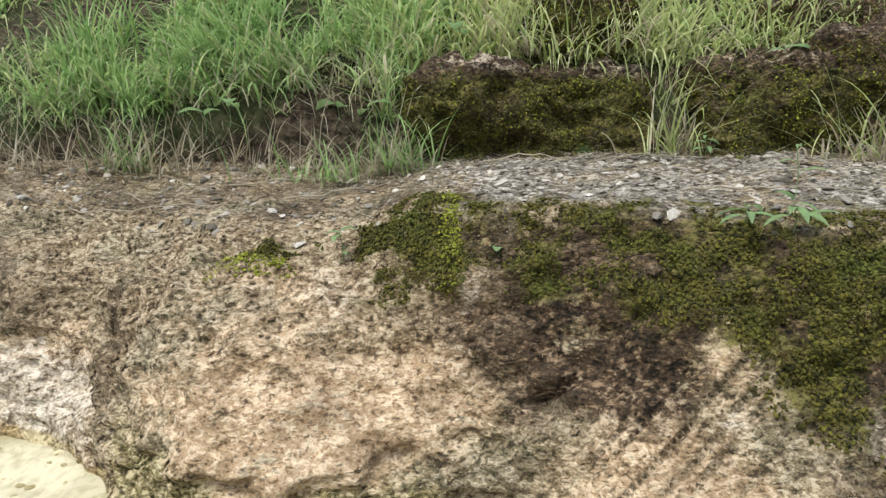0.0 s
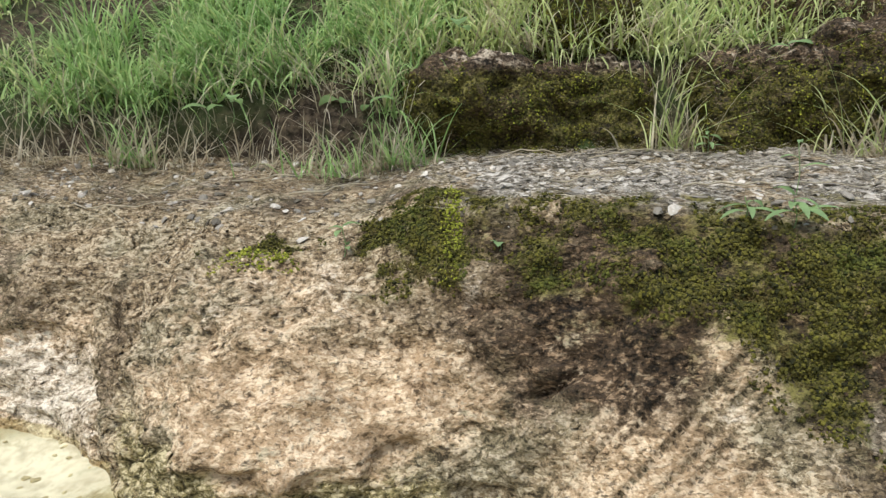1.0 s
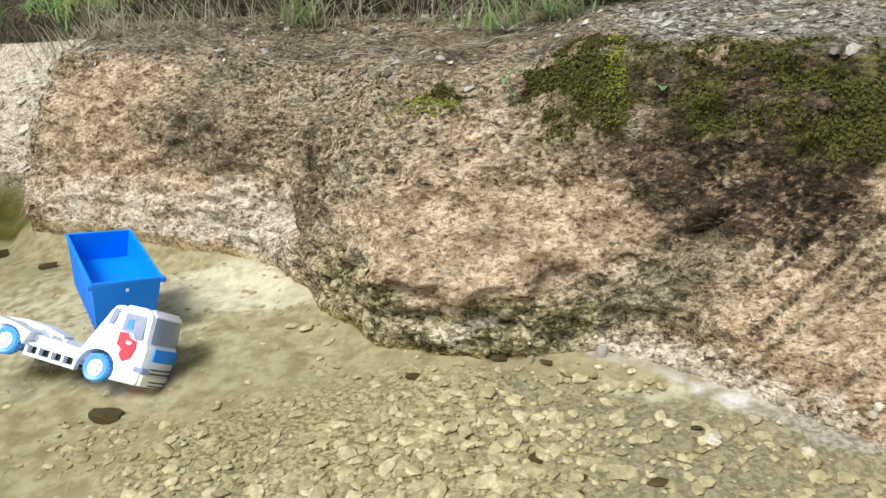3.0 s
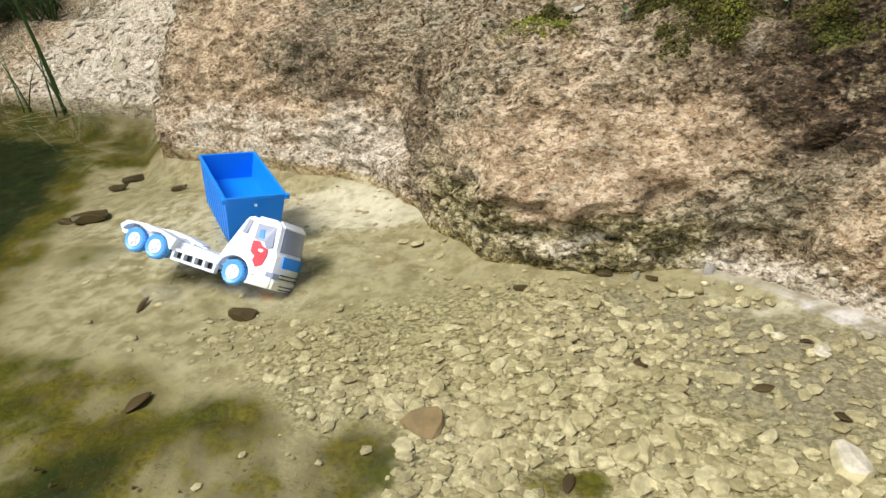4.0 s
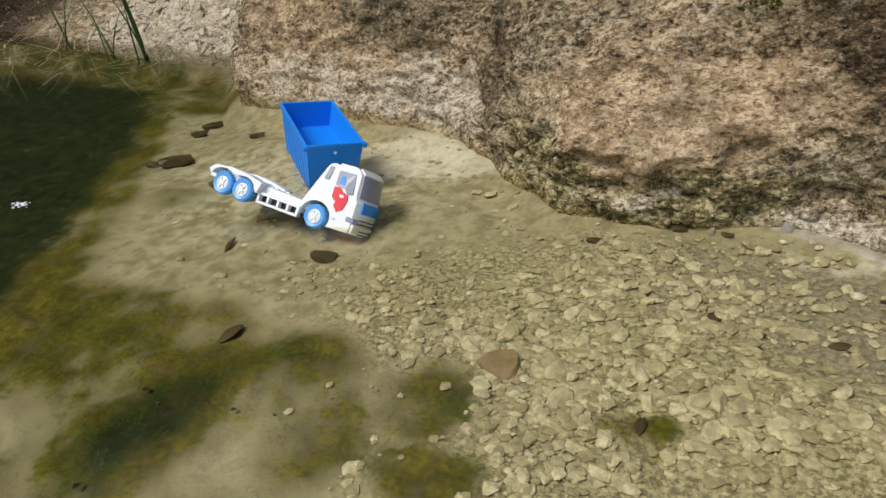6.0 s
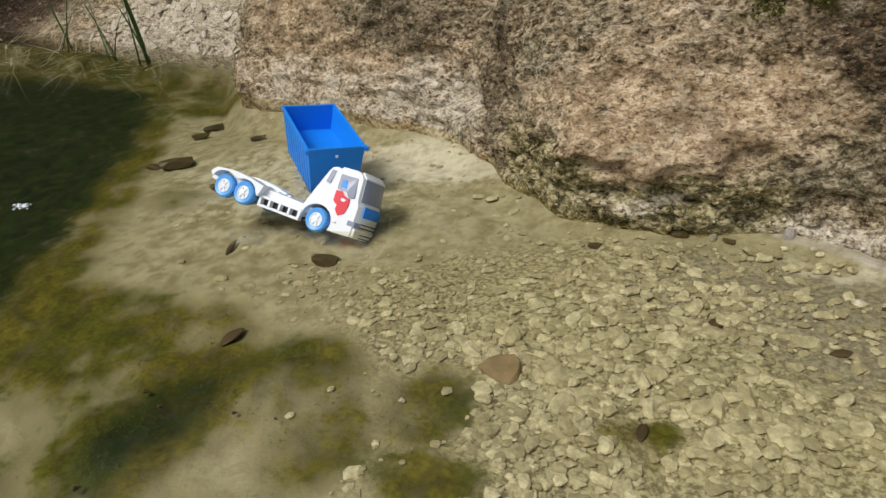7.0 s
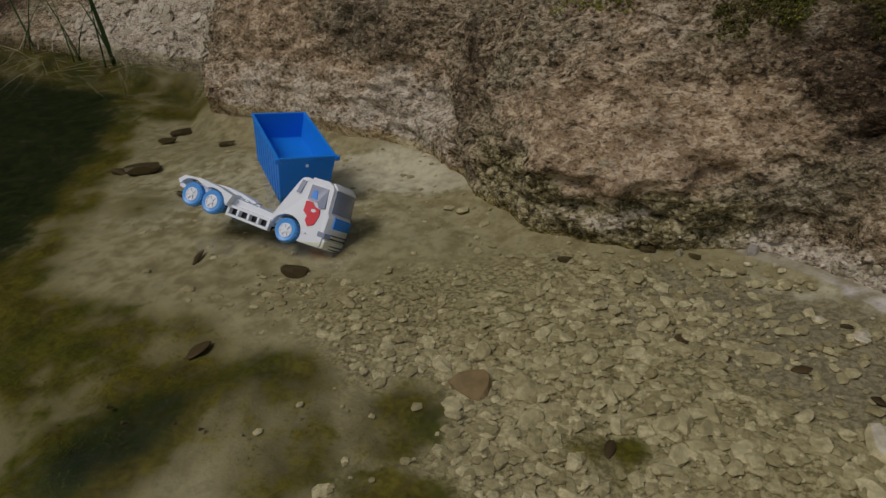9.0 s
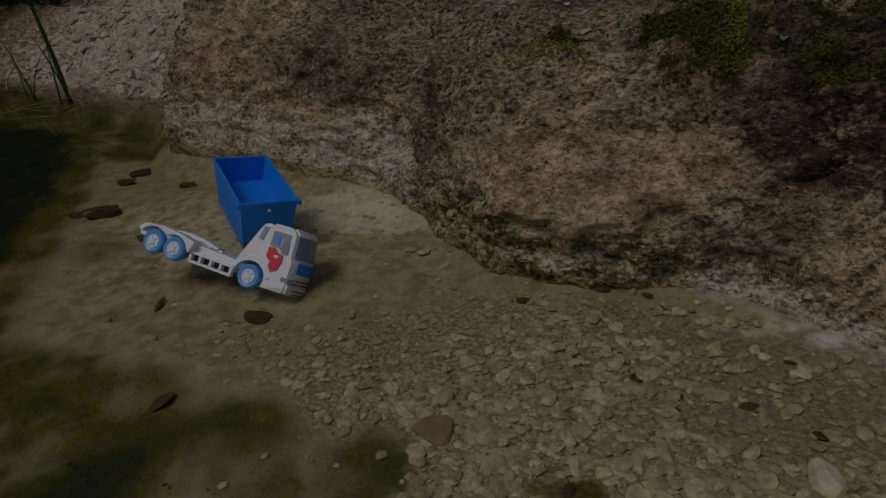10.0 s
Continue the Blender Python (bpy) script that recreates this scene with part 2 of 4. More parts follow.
BROWN_STONE = stone_material("brown_algae_stone", (0.30, 0.205, 0.12), (0.33, 0.23, 0.14), "object", 0.8)
DEAD_LEAF = stone_material("dead_brown_leaf", (0.045, 0.022, 0.012), (0.09, 0.05, 0.025), "object", 0.6)
BLUE = plastic("blue_plastic", (0.008, 0.245, 0.82))
LIGHT_BLUE = plastic("light_blue_plastic", (0.10, 0.36, 0.80))
WHITE = plastic("white_plastic", (0.82, 0.84, 0.86))
RED = plastic("red_sticker", (0.75, 0.03, 0.05), 0.4)
GREY_GLASS = plastic("grey_window_plastic", (0.26, 0.29, 0.38), 0.2)
BLACK = plastic("black_plastic", (0.02, 0.02, 0.025), 0.45)


# ---- mesh helpers ----
def mesh_object(name, verts, faces, material, parent=None, label="", smooth=True, attrs=None):
    me = bpy.data.meshes.new(name)
    me.from_pydata([tuple(v) for v in verts] if not isinstance(verts, np.ndarray) else verts.tolist(), [], faces if isinstance(faces, list) else faces.tolist())
    me.materials.append(material)
    if smooth:
        me.shade_smooth()
    for key, values in (attrs or {}).items():
        me.attributes.new(key, "FLOAT", "POINT").data.foreach_set("value", np.ascontiguousarray(values, dtype=np.float32))
    ob = new(name, me)
    if parent:
        ob.parent = parent
    return tagged(ob, label) if label else ob


def part(name, bm, material, parent, label="", smooth=False):
    me = bpy.data.meshes.new(name)
    bm.to_mesh(me)
    bm.free()
    me.materials.append(material)
    if smooth:
        me.shade_smooth()
    ob = new(name, me)
    ob.parent = parent
    return tagged(ob, label) if label else ob


def thing(name, m, label, category, group="", kind=""):
    ob = new(name)
    ob.matrix_world = m
    ob.empty_display_size = 0.05
    return tagged(ob, label, category, group, kind)


# ---- terrain: one profile across the bank, carried along it ----
# stations along the bank, and there: the water's edge, the belly, the upper edge, the shoulder and the ledge's rear
# the first station adds a bank out of view, against sky reflections
SX = [-8.0, -5.8, -4.0, -2.82, -2.25, -1.7, -1.2, -1.0, -0.85, -0.68, -0.45, -0.2, -0.05, 0.10, 0.45, 0.8, 1.6]
BASE_Y = [-2.3, 3.1, 2.86, 2.72, 2.12, 2.06, 1.93, 1.86, 1.75, 1.56, 1.42, 1.40, 1.44, 1.46, 1.27, 1.06, 0.8]
BELLY_Y = [-2, 3.4, 3.1, 2.86, 2.24, 2.12, 2.01, 1.97, 1.80, 1.60, 1.41, 1.41, 1.46, 1.50, 1.42, 1.35, 1.2]
BELLY_Z = [0.12, 0.12, 0.12, 0.15, 0.25, 0.25, 0.22, 0.23, 0.23, 0.22, 0.20, 0.20, 0.22, 0.26, 0.33, 0.30, 0.3]
EDGE_Y = [-1.7, 3.7, 3.4, 3.0, 2.38, 2.18, 2.06, 2.04, 1.92, 1.75, 1.60, 1.62, 1.63, 1.63, 1.53, 1.46, 1.4]
EDGE_Z = [0.22, 0.22, 0.22, 0.3, 0.48, 0.47, 0.40, 0.40, 0.41, 0.42, 0.43, 0.44, 0.46, 0.50, 0.53, 0.52, 0.5]
SHOULDER_Y = [-1.4, 4.0, 3.7, 3.25, 2.5, 2.42, 2.38, 2.34, 2.27, 2.2, 2.12, 2.05, 1.95, 1.78, 1.66, 1.60, 1.55]
SHOULDER_Z = [0.35, 0.35, 0.35, 0.45, 0.60, 0.61, 0.58, 0.57, 0.57, 0.57, 0.58, 0.60, 0.68, 0.66, 0.66, 0.65, 0.65]
REAR_Y = [-1.3, 4.2, 3.9, 3.5, 2.9, 2.8, 2.75, 2.73, 2.72, 2.7, 2.7, 2.7, 2.7, 2.7, 2.7, 2.7, 2.7]
REAR_Z = [0.55, 0.55, 0.55, 0.6, 0.70, 0.71, 0.712, 0.712, 0.712, 0.71, 0.70, 0.705, 0.725, 0.742, 0.748, 0.752, 0.755]

xs = np.concatenate([np.geomspace(80, 8.6, 8) * -1, np.arange(-8.5, -4.05, 0.12), np.arange(-4, -2.3, 0.03), np.arange(-2.3, 1.3, 0.0105), np.arange(1.3, 3, 0.05), np.geomspace(3, 80, 14)])


def along(values):
    """A station's value at every x, with softened corners."""
    out = np.zeros_like(xs)
    for o in np.linspace(-1, 1, 9):
        out += np.interp(xs + o * 0.035, SX, values)
    return out / 9


by, my, mz, ey, ez, sy, sz, ry, rz = [along(v) for v in (BASE_Y, BELLY_Y, BELLY_Z, EDGE_Y, EDGE_Z, SHOULDER_Y, SHOULDER_Z, REAR_Y, REAR_Z)]


def bed_height(x, y):
    """The pool bed: shallow on the gravel side, deep among the weeds."""
    x = x + bump01(y, 0.1, -0.7) * (0.25 * np.sin(y * 2.1 + 0.4) + 0.10 * np.sin(y * 5.3))
    side = np.interp(x, [-2.6, -1.8, -1.2, -0.8, -0.4, 0.0, 0.45, 0.9, 1.8, 4.0], [-0.17, -0.10, -0.065, -0.045, -0.034, -0.022, -0.014, 0.0, 0.10, 0.3])
    front = bump01(y, 0.9, -0.2) * -0.03
    shore = bump01(y, -1.6, -3.5) * 0.5
    return side + front + shore


def rows(y0, z0, y1, z1, n, first=False):
    u = np.linspace(0, 1, n + 1)[0 if first else 1:, None]
    return y0 + (y1 - y0) * u, z0 + (z1 - z0) * u


# face, ledge and upper slope, row by row, as (y, z)
face = [rows(by, -0.10 + 0 * by, by, 0 * by, 10, True), rows(by, 0 * by, my, mz, 28), rows(my, mz, ey, ez, 28), rows(ey, ez, sy, sz, 34)]
ledge = [rows(sy, sz, ry, rz, 66)]
slope = [rows(ry, rz, ry + 0.05, rz + 0.17, 10), rows(ry + 0.05, rz + 0.17, ry + 1.1, rz + 1.25, 40), rows(ry + 1.1, rz + 1.25, ry + 3.4, rz + 5.0, 14), rows(ry + 3.4, rz + 5.0, ry + 80, rz + 8.0, 6)]
Y = np.concatenate([r[0] for r in face + ledge + slope])
Z = np.concatenate([r[1] for r in face + ledge + slope])
n_face, n_ledge = 10 + 1 + 28 + 28 + 34, 66
for _ in range(5):
    Y[1:-8] = (Y[:-9] + 2 * Y[1:-8] + Y[2:-7]) / 4
    Z[1:-8] = (Z[:-9] + 2 * Z[1:-8] + Z[2:-7]) / 4
X = np.broadcast_to(xs, Y.shape).copy()


def normals(P):
    n = np.cross(np.gradient(P, axis=1), np.gradient(P, axis=0))
    return n / (np.linalg.norm(n, axis=-1, keepdims=True) + 1e-12)


P = np.stack([X, Y, Z], -1)
N = normals(P)
N *= np.where(N[..., 2:3] + 0.3 * -N[..., 1:2] < 0, -1, 1)
near = (bump01(X, -7, -4) * bump01(X, 5, 3) * bump01(Y, 9, 6))
on_ledge = bump01(np.arange(len(Y)), n_face - 14, n_face + 6)[:, None] * np.ones_like(X)
bedded = P * np.array([0.55, 1.0, 1.3])
crag = 0.028 * fbm(P, 0.30, 3, 0.5, 3) + 0.021 * (0.7 - 2 * np.abs(fbm(bedded, 0.10, 3, 0.55, 11))) + 0.008 * fbm(bedded, 0.034, 3, 0.6, 23)
soft = 0.014 * fbm(P, 0.35, 3, 0.5, 5) + 0.009 * fbm(P, 0.05, 3, 0.6, 31)
crag += 0.007 * np.tanh(5 * fbm(bedded, 0.12, 2, 0.5, 77)) + 0.004 * np.tanh(5 * fbm(bedded, 0.045, 2, 0.5, 78))
crag *= 1 + 0.5 * bump01(Z, 0.22, 0.14) * bump01(X, -0.8, -0.65) * bump01(X, 0.15, 0.0)
sand_patch = np.maximum(blob(X, Z, -0.24, 0.27, 0.40, 0.15), blob(X, Z, -1.8, 0.35, 0.6, 0.35))
stria = np.maximum(blob(X, Z, 0.47, 0.17, 0.22, 0.21), blob(X, Z, 0.60, 0.36, 0.09, 0.14))
crag *= (1 - 0.25 * sand_patch) * (1 - 0.85 * stria) * (0.35 + 0.65 * bump01(Z, -0.02, 0.07))
# claw-like grooves scraped down the sandy flank
across = X * 1.0 - Z * 0.90 + 0.012 * fbm(P, 0.35, 2, 0.5, 8)
across = across + 0.014 * np.sin(across * 41) + 0.009 * np.sin(across * 73 + 1)
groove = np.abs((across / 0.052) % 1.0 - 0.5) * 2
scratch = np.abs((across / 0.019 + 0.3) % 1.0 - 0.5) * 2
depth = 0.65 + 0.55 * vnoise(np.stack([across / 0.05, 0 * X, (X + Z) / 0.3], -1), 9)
crag += stria * ((0.022 * bump01(groove, 0.0, 0.42) - 0.015) * depth + 0.0035 * bump01(scratch, 0.0, 0.6))
# overhanging lip above the waterline
crag += 0.009 * fbm(P, 0.05, 3, 0.55, 88) * bump01(Z, 0.21, 0.15) * bump01(Z, 0.0, 0.05) * bump01(X, -0.85, -0.7) * bump01(X, 0.2, 0.0)
crag += 0.006 * np.exp(-((Z - 0.13) / 0.05) ** 2) * blob(X, Z, -0.3, 0.12, 0.42, 0.3) - 0.010 * np.exp(-((Z - 0.05) / 0.03) ** 2) * blob(X, Z, -0.3, 0.05, 0.42, 0.3)
# the deep crack on the dark part
crack = np.abs(Z - 0.315 - 0.55 * (X - 0.26) - 0.02 * vnoise(P / 0.05, 4))
crag -= 0.040 * np.exp(-(crack / 0.010) ** 2) * blob(X, Z, 0.26, 0.315, 0.07, 0.08)
P += N * ((crag * (1 - on_ledge) + soft * on_ledge) * near)[..., None]
N = normals(P)
N *= np.where(N[..., 2:3] + 0.3 * -N[..., 1:2] < 0, -1, 1)
X, Y, Z = P[..., 0], P[..., 1], P[..., 2]

# what covers the bank where
wobble = 0.07 * fbm(P, 0.16, 3, 0.5, 40)
Xw, Zw = X + wobble, Z + 0.5 * wobble
m_sand = np.maximum.reduce([blob(Xw, Zw, -0.24, 0.262, 0.39, 0.135), 1.0 * blob(X, Z, 0.50, 0.12, 0.23, 0.18), 0.75 * blob(Xw, Zw, 0.60, 0.38, 0.07, 0.10), 0.85 * blob(Xw, Zw, -1.85, 0.36, 0.55, 0.3), 0.95 * blob(Xw, Zw, -1.3, 0.18, 0.4, 0.16), 0.6 * blob(Xw, Zw, -3.7, 0.25, 1.45, 0.6), 0.9 * blob(Xw, Zw, -1.6, 0.06, 0.8, 0.2), 0.62 * blob(Xw, Zw, -0.33, 0.42, 0.32, 0.08)]) * (1 - on_ledge)
m_dark = np.maximum.reduce([blob(Xw, Zw, 0.36, 0.43, 0.40, 0.165), 0.9 * blob(Xw, Zw, 0.92, 0.36, 0.26, 0.24), 0.95 * blob(Xw, Zw, 0.5, 0.57, 0.55, 0.13), 1.0 * blob(Xw, Zw, 0.76, 0.48, 0.14, 0.09), 0.6 * blob(Xw, Zw, 0.62, 0.36, 0.25, 0.1), 0.95 * blob(Xw, Zw, 0.33, 0.31, 0.19, 0.085)]) * (1 - 0.7 * on_ledge)
# groove floors darken and lose sand: dirt, plus shade put into the colour
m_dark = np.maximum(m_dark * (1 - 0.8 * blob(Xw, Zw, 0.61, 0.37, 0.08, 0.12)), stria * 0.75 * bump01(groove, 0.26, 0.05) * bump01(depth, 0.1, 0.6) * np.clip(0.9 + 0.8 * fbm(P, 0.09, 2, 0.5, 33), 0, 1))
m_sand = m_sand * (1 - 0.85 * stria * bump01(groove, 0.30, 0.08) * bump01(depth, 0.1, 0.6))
left_dark = blob(Xw, Zw, -1.34, 0.37, 0.30, 0.14)
m_sand = m_sand * (1 - 0.7 * left_dark)
# last term: far rock out of view, darkened for the water's reflection
m_dark = np.maximum.reduce([m_dark, 0.55 * on_ledge * bump01(X, 0.15, -0.15) * bump01(Y, 1.75, 2.0) * (0.8 + 0.5 * fbm(P, 0.15, 2, 0.5, 47)), 0.55 * left_dark, 0.55 * blob(Xw, Zw, -0.83, 0.26, 0.07, 0.22), 1.0 * bump01(X, -4.8, -5.4)])
m_pale = np.maximum.reduce([0.55 * blob(Xw, Zw, -0.47, 0.42, 0.05, 0.028), 0.35 * blob(Xw, Zw, -0.22, 0.47, 0.14, 0.035), 0.6 * blob(Xw, Zw, 0.07, 0.47, 0.04, 0.04), 0.4 * blob(Xw, Zw, 0.60, 0.31, 0.06, 0.03), 0.55 * blob(Xw, Zw, 0.86, 0.30, 0.14, 0.06), 0.55 * blob(Xw, Zw, -0.3, 0.07, 0.16, 0.03), blob(Xw, Zw, 0.28, 0.0, 0.28, 0.07), 0.95 * blob(Xw, Zw, -1.12, 0.09, 0.24, 0.15), 0.68 * blob(Xw, Zw, -1.65, 0.06, 0.65, 0.13), 0.9 * blob(Xw, Zw, -3.4, 0.25, 1.05, 0.6)])
m_algae = 1.1 * bump01(Zw, 0.235, 0.12) * bump01(X, -0.78, -0.66) * bump01(X, 0.12, 0.0)
m_litter = on_ledge * (0.35 + 0.65 * bump01(X, -0.1, 0.2)) * (0.75 + 0.5 * fbm(P, 0.2, 2, 0.5, 46))
front_strip = blob(Xw, Z, 0.5, 0.58, 0.52, 0.15)
m_moss = np.maximum.reduce([front_strip * (0.72 + 0.4 * fbm(P, 0.12, 2, 0.5, 50)), blob(Xw, Z, -0.04, 0.61, 0.17, 0.15), 0.95 * blob(Xw, Y + 0.5 * wobble, -0.46, 1.89, 0.18, 0.075), blob(Xw, Z, 0.95, 0.48, 0.4, 0.22) * 0.9])
m_moss = m_moss * (0.86 + 0.60 * fbm(P, 0.065, 3, 0.55, 51)) * (1 - bump01(Y, 1.98, 2.1)) * (1 - 0.85 * bump01(Z, 0.655, 0.69) * bump01(X, 0.06, 0.12))
m_wet = bump01(Z, 0.05, 0.005)

rows_n, cols_n = Y.shape


def sheet(name, r0, r1, material, label, attrs=True):
    v = P[r0:r1].reshape(-1, 3)
    idx = np.arange(v.shape[0]).reshape(r1 - r0, cols_n)
    f = np.stack([idx[:-1, :-1], idx[:-1, 1:], idx[1:, 1:], idx[1:, :-1]], -1).reshape(-1, 4)
    masks = dict(sand=m_sand, dark=m_dark, pale=m_pale, algae=m_algae, litter=m_litter, moss=m_moss, wet=m_wet)
    ob = mesh_object(name, v, f, material, attrs={k: m[r0:r1].ravel() for k, m in masks.items()} if attrs else None)
    return tagged(ob, label, name.replace("_", " "), kind="structure")


E1, E2 = n_face - 1, n_face + n_ledge - 1
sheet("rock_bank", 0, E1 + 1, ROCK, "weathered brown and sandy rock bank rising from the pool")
sheet("ledge", E1, E2 + 1, ROCK, "flat ledge of grey stony ground on top of the bank")
sheet("upper_slope", E2, rows_n, SOIL, "dark soil slope under the grass behind the ledge", False)

# ---- pool bed and the ground in front ----
d = np.concatenate([[-0.10], np.arange(0.0, 1.75, 0.0115), np.linspace(1.76, 4.5, 40), np.geomspace(5, 80, 10)])[:, None]
BX = np.broadcast_to(xs, (len(d), len(xs))).copy()
BY = by - d
BZ = bed_height(BX, BY)
BP = np.stack([BX, BY, BZ], -1)
close = bump01(BY, -3, -1) * bump01(BX, -6, -4) * bump01(BX, 5, 3)
BZ += close * (0.012 * fbm(BP, 0.25, 3, 0.5, 61) + 0.004 * fbm(BP, 0.05, 3, 0.6, 71))
# the bed climbs to meet the foot of the bank
BZ = np.where(d < 0.25, BZ + bump01(d, 0.16, -0.02) * (0.016 * blob(BX, BY, 0.3, 1.35, 0.35, 0.3) - 0.7 * np.minimum(BZ, 0)) * 0.8, BZ)
BP[..., 2] = BZ
w2 = 0.14 * fbm(BP, 0.3, 3, 0.5, 80)
Bx, By = BX + w2, BY + w2 * 0.7
# the weedy deep begins along a slanting line; loose algae patches lie on the silt before it
w3 = 0.035 * fbm(BP, 0.16, 3, 0.55, 83)
Bu, Bv = BX + w3, BY - 0.8 * w3 + 0.025 * vnoise(BP / 0.12, 84)
deep_line = np.interp(Bv, [0.0, 0.6, 0.85, 1.16, 1.53, 2.08, 2.43, 2.9], [-1.2, -1.61, -1.81, -2.03, -2.33, -2.76, -3.14, -3.8])
deep_line = deep_line + bump01(BY, 0.2, -0.8) * (0.3 * np.sin(BY * 1.7) + 0.12 * np.sin(BY * 4.1))
b_deep = np.maximum(1.1 * bump01(Bu, deep_line + 0.05, deep_line - 0.22), 0.8 * blob(Bu, Bv, -0.94, 0.47, 0.12, 0.15))
b_deep = b_deep * (1 - 0.8 * bump01(Bv, 2.4, 2.65))
patches = ((0.95, -1.42, 0.64, 0.36, 0.18), (0.85, -1.15, 0.68, 0.28, 0.14), (1.0, -1.28, 0.50, 0.28, 0.14), (1.2, -0.96, 0.47, 0.21, 0.24), (1.0, -0.76, 0.62, 0.18, 0.12), (0.8, -0.83, 0.53, 0.16, 0.12), (1.0, -0.60, 0.50, 0.12, 0.12), (1.0, -0.47, 0.66, 0.11, 0.12), (0.9, -0.39, 0.50, 0.10, 0.09), (1.0, -0.11, 0.71, 0.07, 0.06), (0.95, -2.75, 2.3, 0.5, 0.16), (0.5, -1.85, 1.30, 0.18, 0.14), (0.8, -0.7, 0.22, 0.5, 0.14), (0.7, -0.8, 0.0, 0.5, 0.14))
b_weed = np.maximum.reduce([1.0 * bump01(Bu, deep_line + 0.24, deep_line + 0.02)] + [a * blob(Bu, Bv, x, y, rx, ry_) for a, x, y, rx, ry_ in patches] + [0.9 * bump01(Bv, 2.3, 2.5) * bump01(Bu, -2.45, -2.75)])
b_weed = b_weed * np.clip(1.0 + 0.45 * fbm(BP, 0.12, 3, 0.55, 120), 0, 1.25)
b_gravel = bump01(Bx - np.interp(By, [0.3, 0.6, 0.8, 1.0, 1.2, 1.5], [-0.50, -0.65, -0.92, -0.98, -0.72, -0.45]), -0.1, 0.3) * bump01(By, 1.5, 1.25)
b_gravel = b_gravel * (1 - 0.75 * np.minimum(b_weed, 1) * bump01(Bx, -0.2, -0.35))
b_grey = 1.1 * blob(Bx, By, 0.22, 1.18, 0.45, 0.24)
# pale foot strip; by the truck, cloudy water's haze put into the bed colour
b_pale = np.maximum(0.55 * blob(Bx, By, 0.32, 1.38, 0.22, 0.055), 1.25 * blob(BX, BY, -1.02, 1.74, 0.34, 0.16) + 0.5 * blob(Bx, By, -1.45, 1.5, 0.55, 0.4))
BZ += close * np.minimum(b_weed, 1) * (0.005 + 0.008 * fbm(BP, 0.07, 3, 0.55, 99)) * bump01(BZ, 0.0, -0.03)
BP[..., 2] = BZ
idx = np.arange(BZ.size).reshape(BZ.shape)
f = np.stack([idx[:-1, :-1], idx[1:, :-1], idx[1:, 1:], idx[:-1, 1:]], -1).reshape(-1, 4)
ground = mesh_object("ground", BP.reshape(-1, 3), f, BED, attrs={k: v.ravel() for k, v in dict(deep=b_deep, weed=b_weed, gravel=b_gravel, grey=b_grey, pale=b_pale).items()})
tagged(ground, "silty gravel pool bed with green algae", "ground", kind="structure")

wx, wy = np.meshgrid(np.linspace(-9, 4, 14), np.linspace(-2.6, 4, 8))
wi = np.arange(wx.size).reshape(wx.shape)
water = mesh_object("water", np.stack([wx, wy, 0 * wx], -1).reshape(-1, 3), np.stack([wi[:-1, :-1], wi[:-1, 1:], wi[1:, 1:], wi[1:, :-1]], -1).reshape(-1, 4), WATER)
water.visible_shadow = False
tagged(water, "clear shallow greenish water with faint ripples", "water", kind="structure")

rng = np.random.default_rng(7)


# ---- scatter helpers ----
def ribbons(base, heading, lean, length, width, droop, segs=5):
    """Curved tapering blades. heading: compass angle; lean: starting angle from upright; droop: added angle at the tip."""
    n = len(base)
    out = np.zeros((n, segs + 1, 2, 3))
    h = np.stack([np.cos(heading), np.sin(heading), 0 * heading], -1)
    side = np.stack([-np.sin(heading), np.cos(heading), 0 * heading], -1)
    p = base.copy()
    for s in range(segs + 1):
        w = (width * (1 - (s / segs) ** 1.6) + 0.0006)[:, None] * side * 0.5
        out[:, s, 0], out[:, s, 1] = p - w, p + w
        a = (lean + droop * ((s + 0.5) / segs) ** 1.3)[:, None]
        p = p + (length / segs)[:, None] * (np.sin(a) * h + np.cos(a) * np.array([0, 0, 1.0]))
    i = np.arange(n)[:, None] * (segs + 1) * 2 + np.arange(segs)[None] * 2
    return out.reshape(-1, 3), np.stack([i, i + 1, i + 3, i + 2], -1).reshape(-1, 4)


def icosphere(sub):
    bm = bmesh.new()
    bmesh.ops.create_icosphere(bm, subdivisions=sub, radius=1)
    v = np.array([tuple(q.co) for q in bm.verts])
    fc = np.array([[q.index for q in t.verts] for t in bm.faces])
    bm.free()
    return v, fc


ICO1, ICO2 = icosphere(1), icosphere(2)


def clumps(base, normal, size, flat, rough=0.3, shape=ICO1):
    """Uneven lumps, flattened along their normal."""
    v, fc = shape
    n = len(base)
    r = 1 + rough * rng.uniform(-1, 1, (n, len(v), 1))
    q = v[None] * r * size[:, None, None] * rng.uniform(0.75, 1.3, (n, 1, 3))
    up = np.einsum("nij,nj->ni", q, normal)
    q = q - ((1 - flat) * up)[..., None] * normal[:, None]
    return (q + base[:, None]).reshape(-1, 3), (fc[None] + np.arange(n)[:, None, None] * len(v)).reshape(-1, 3)


def stuff(name, geo, material, label, category, smooth=True):
    return tagged(mesh_object(name, geo[0], geo[1], material, smooth=smooth), label, category, kind="stuff")


def pick(weight, n):
    """Random places on the bank by weight: point and normal."""
    area = np.linalg.norm(np.cross(np.gradient(P, axis=0), np.gradient(P, axis=1)), axis=-1)
    w = (weight * area * near).ravel()
    i = rng.choice(w.size, n, p=w / w.sum())
    return P.reshape(-1, 3)[i] + rng.normal(0, 0.004, (n, 3)), N.reshape(-1, 3)[i]


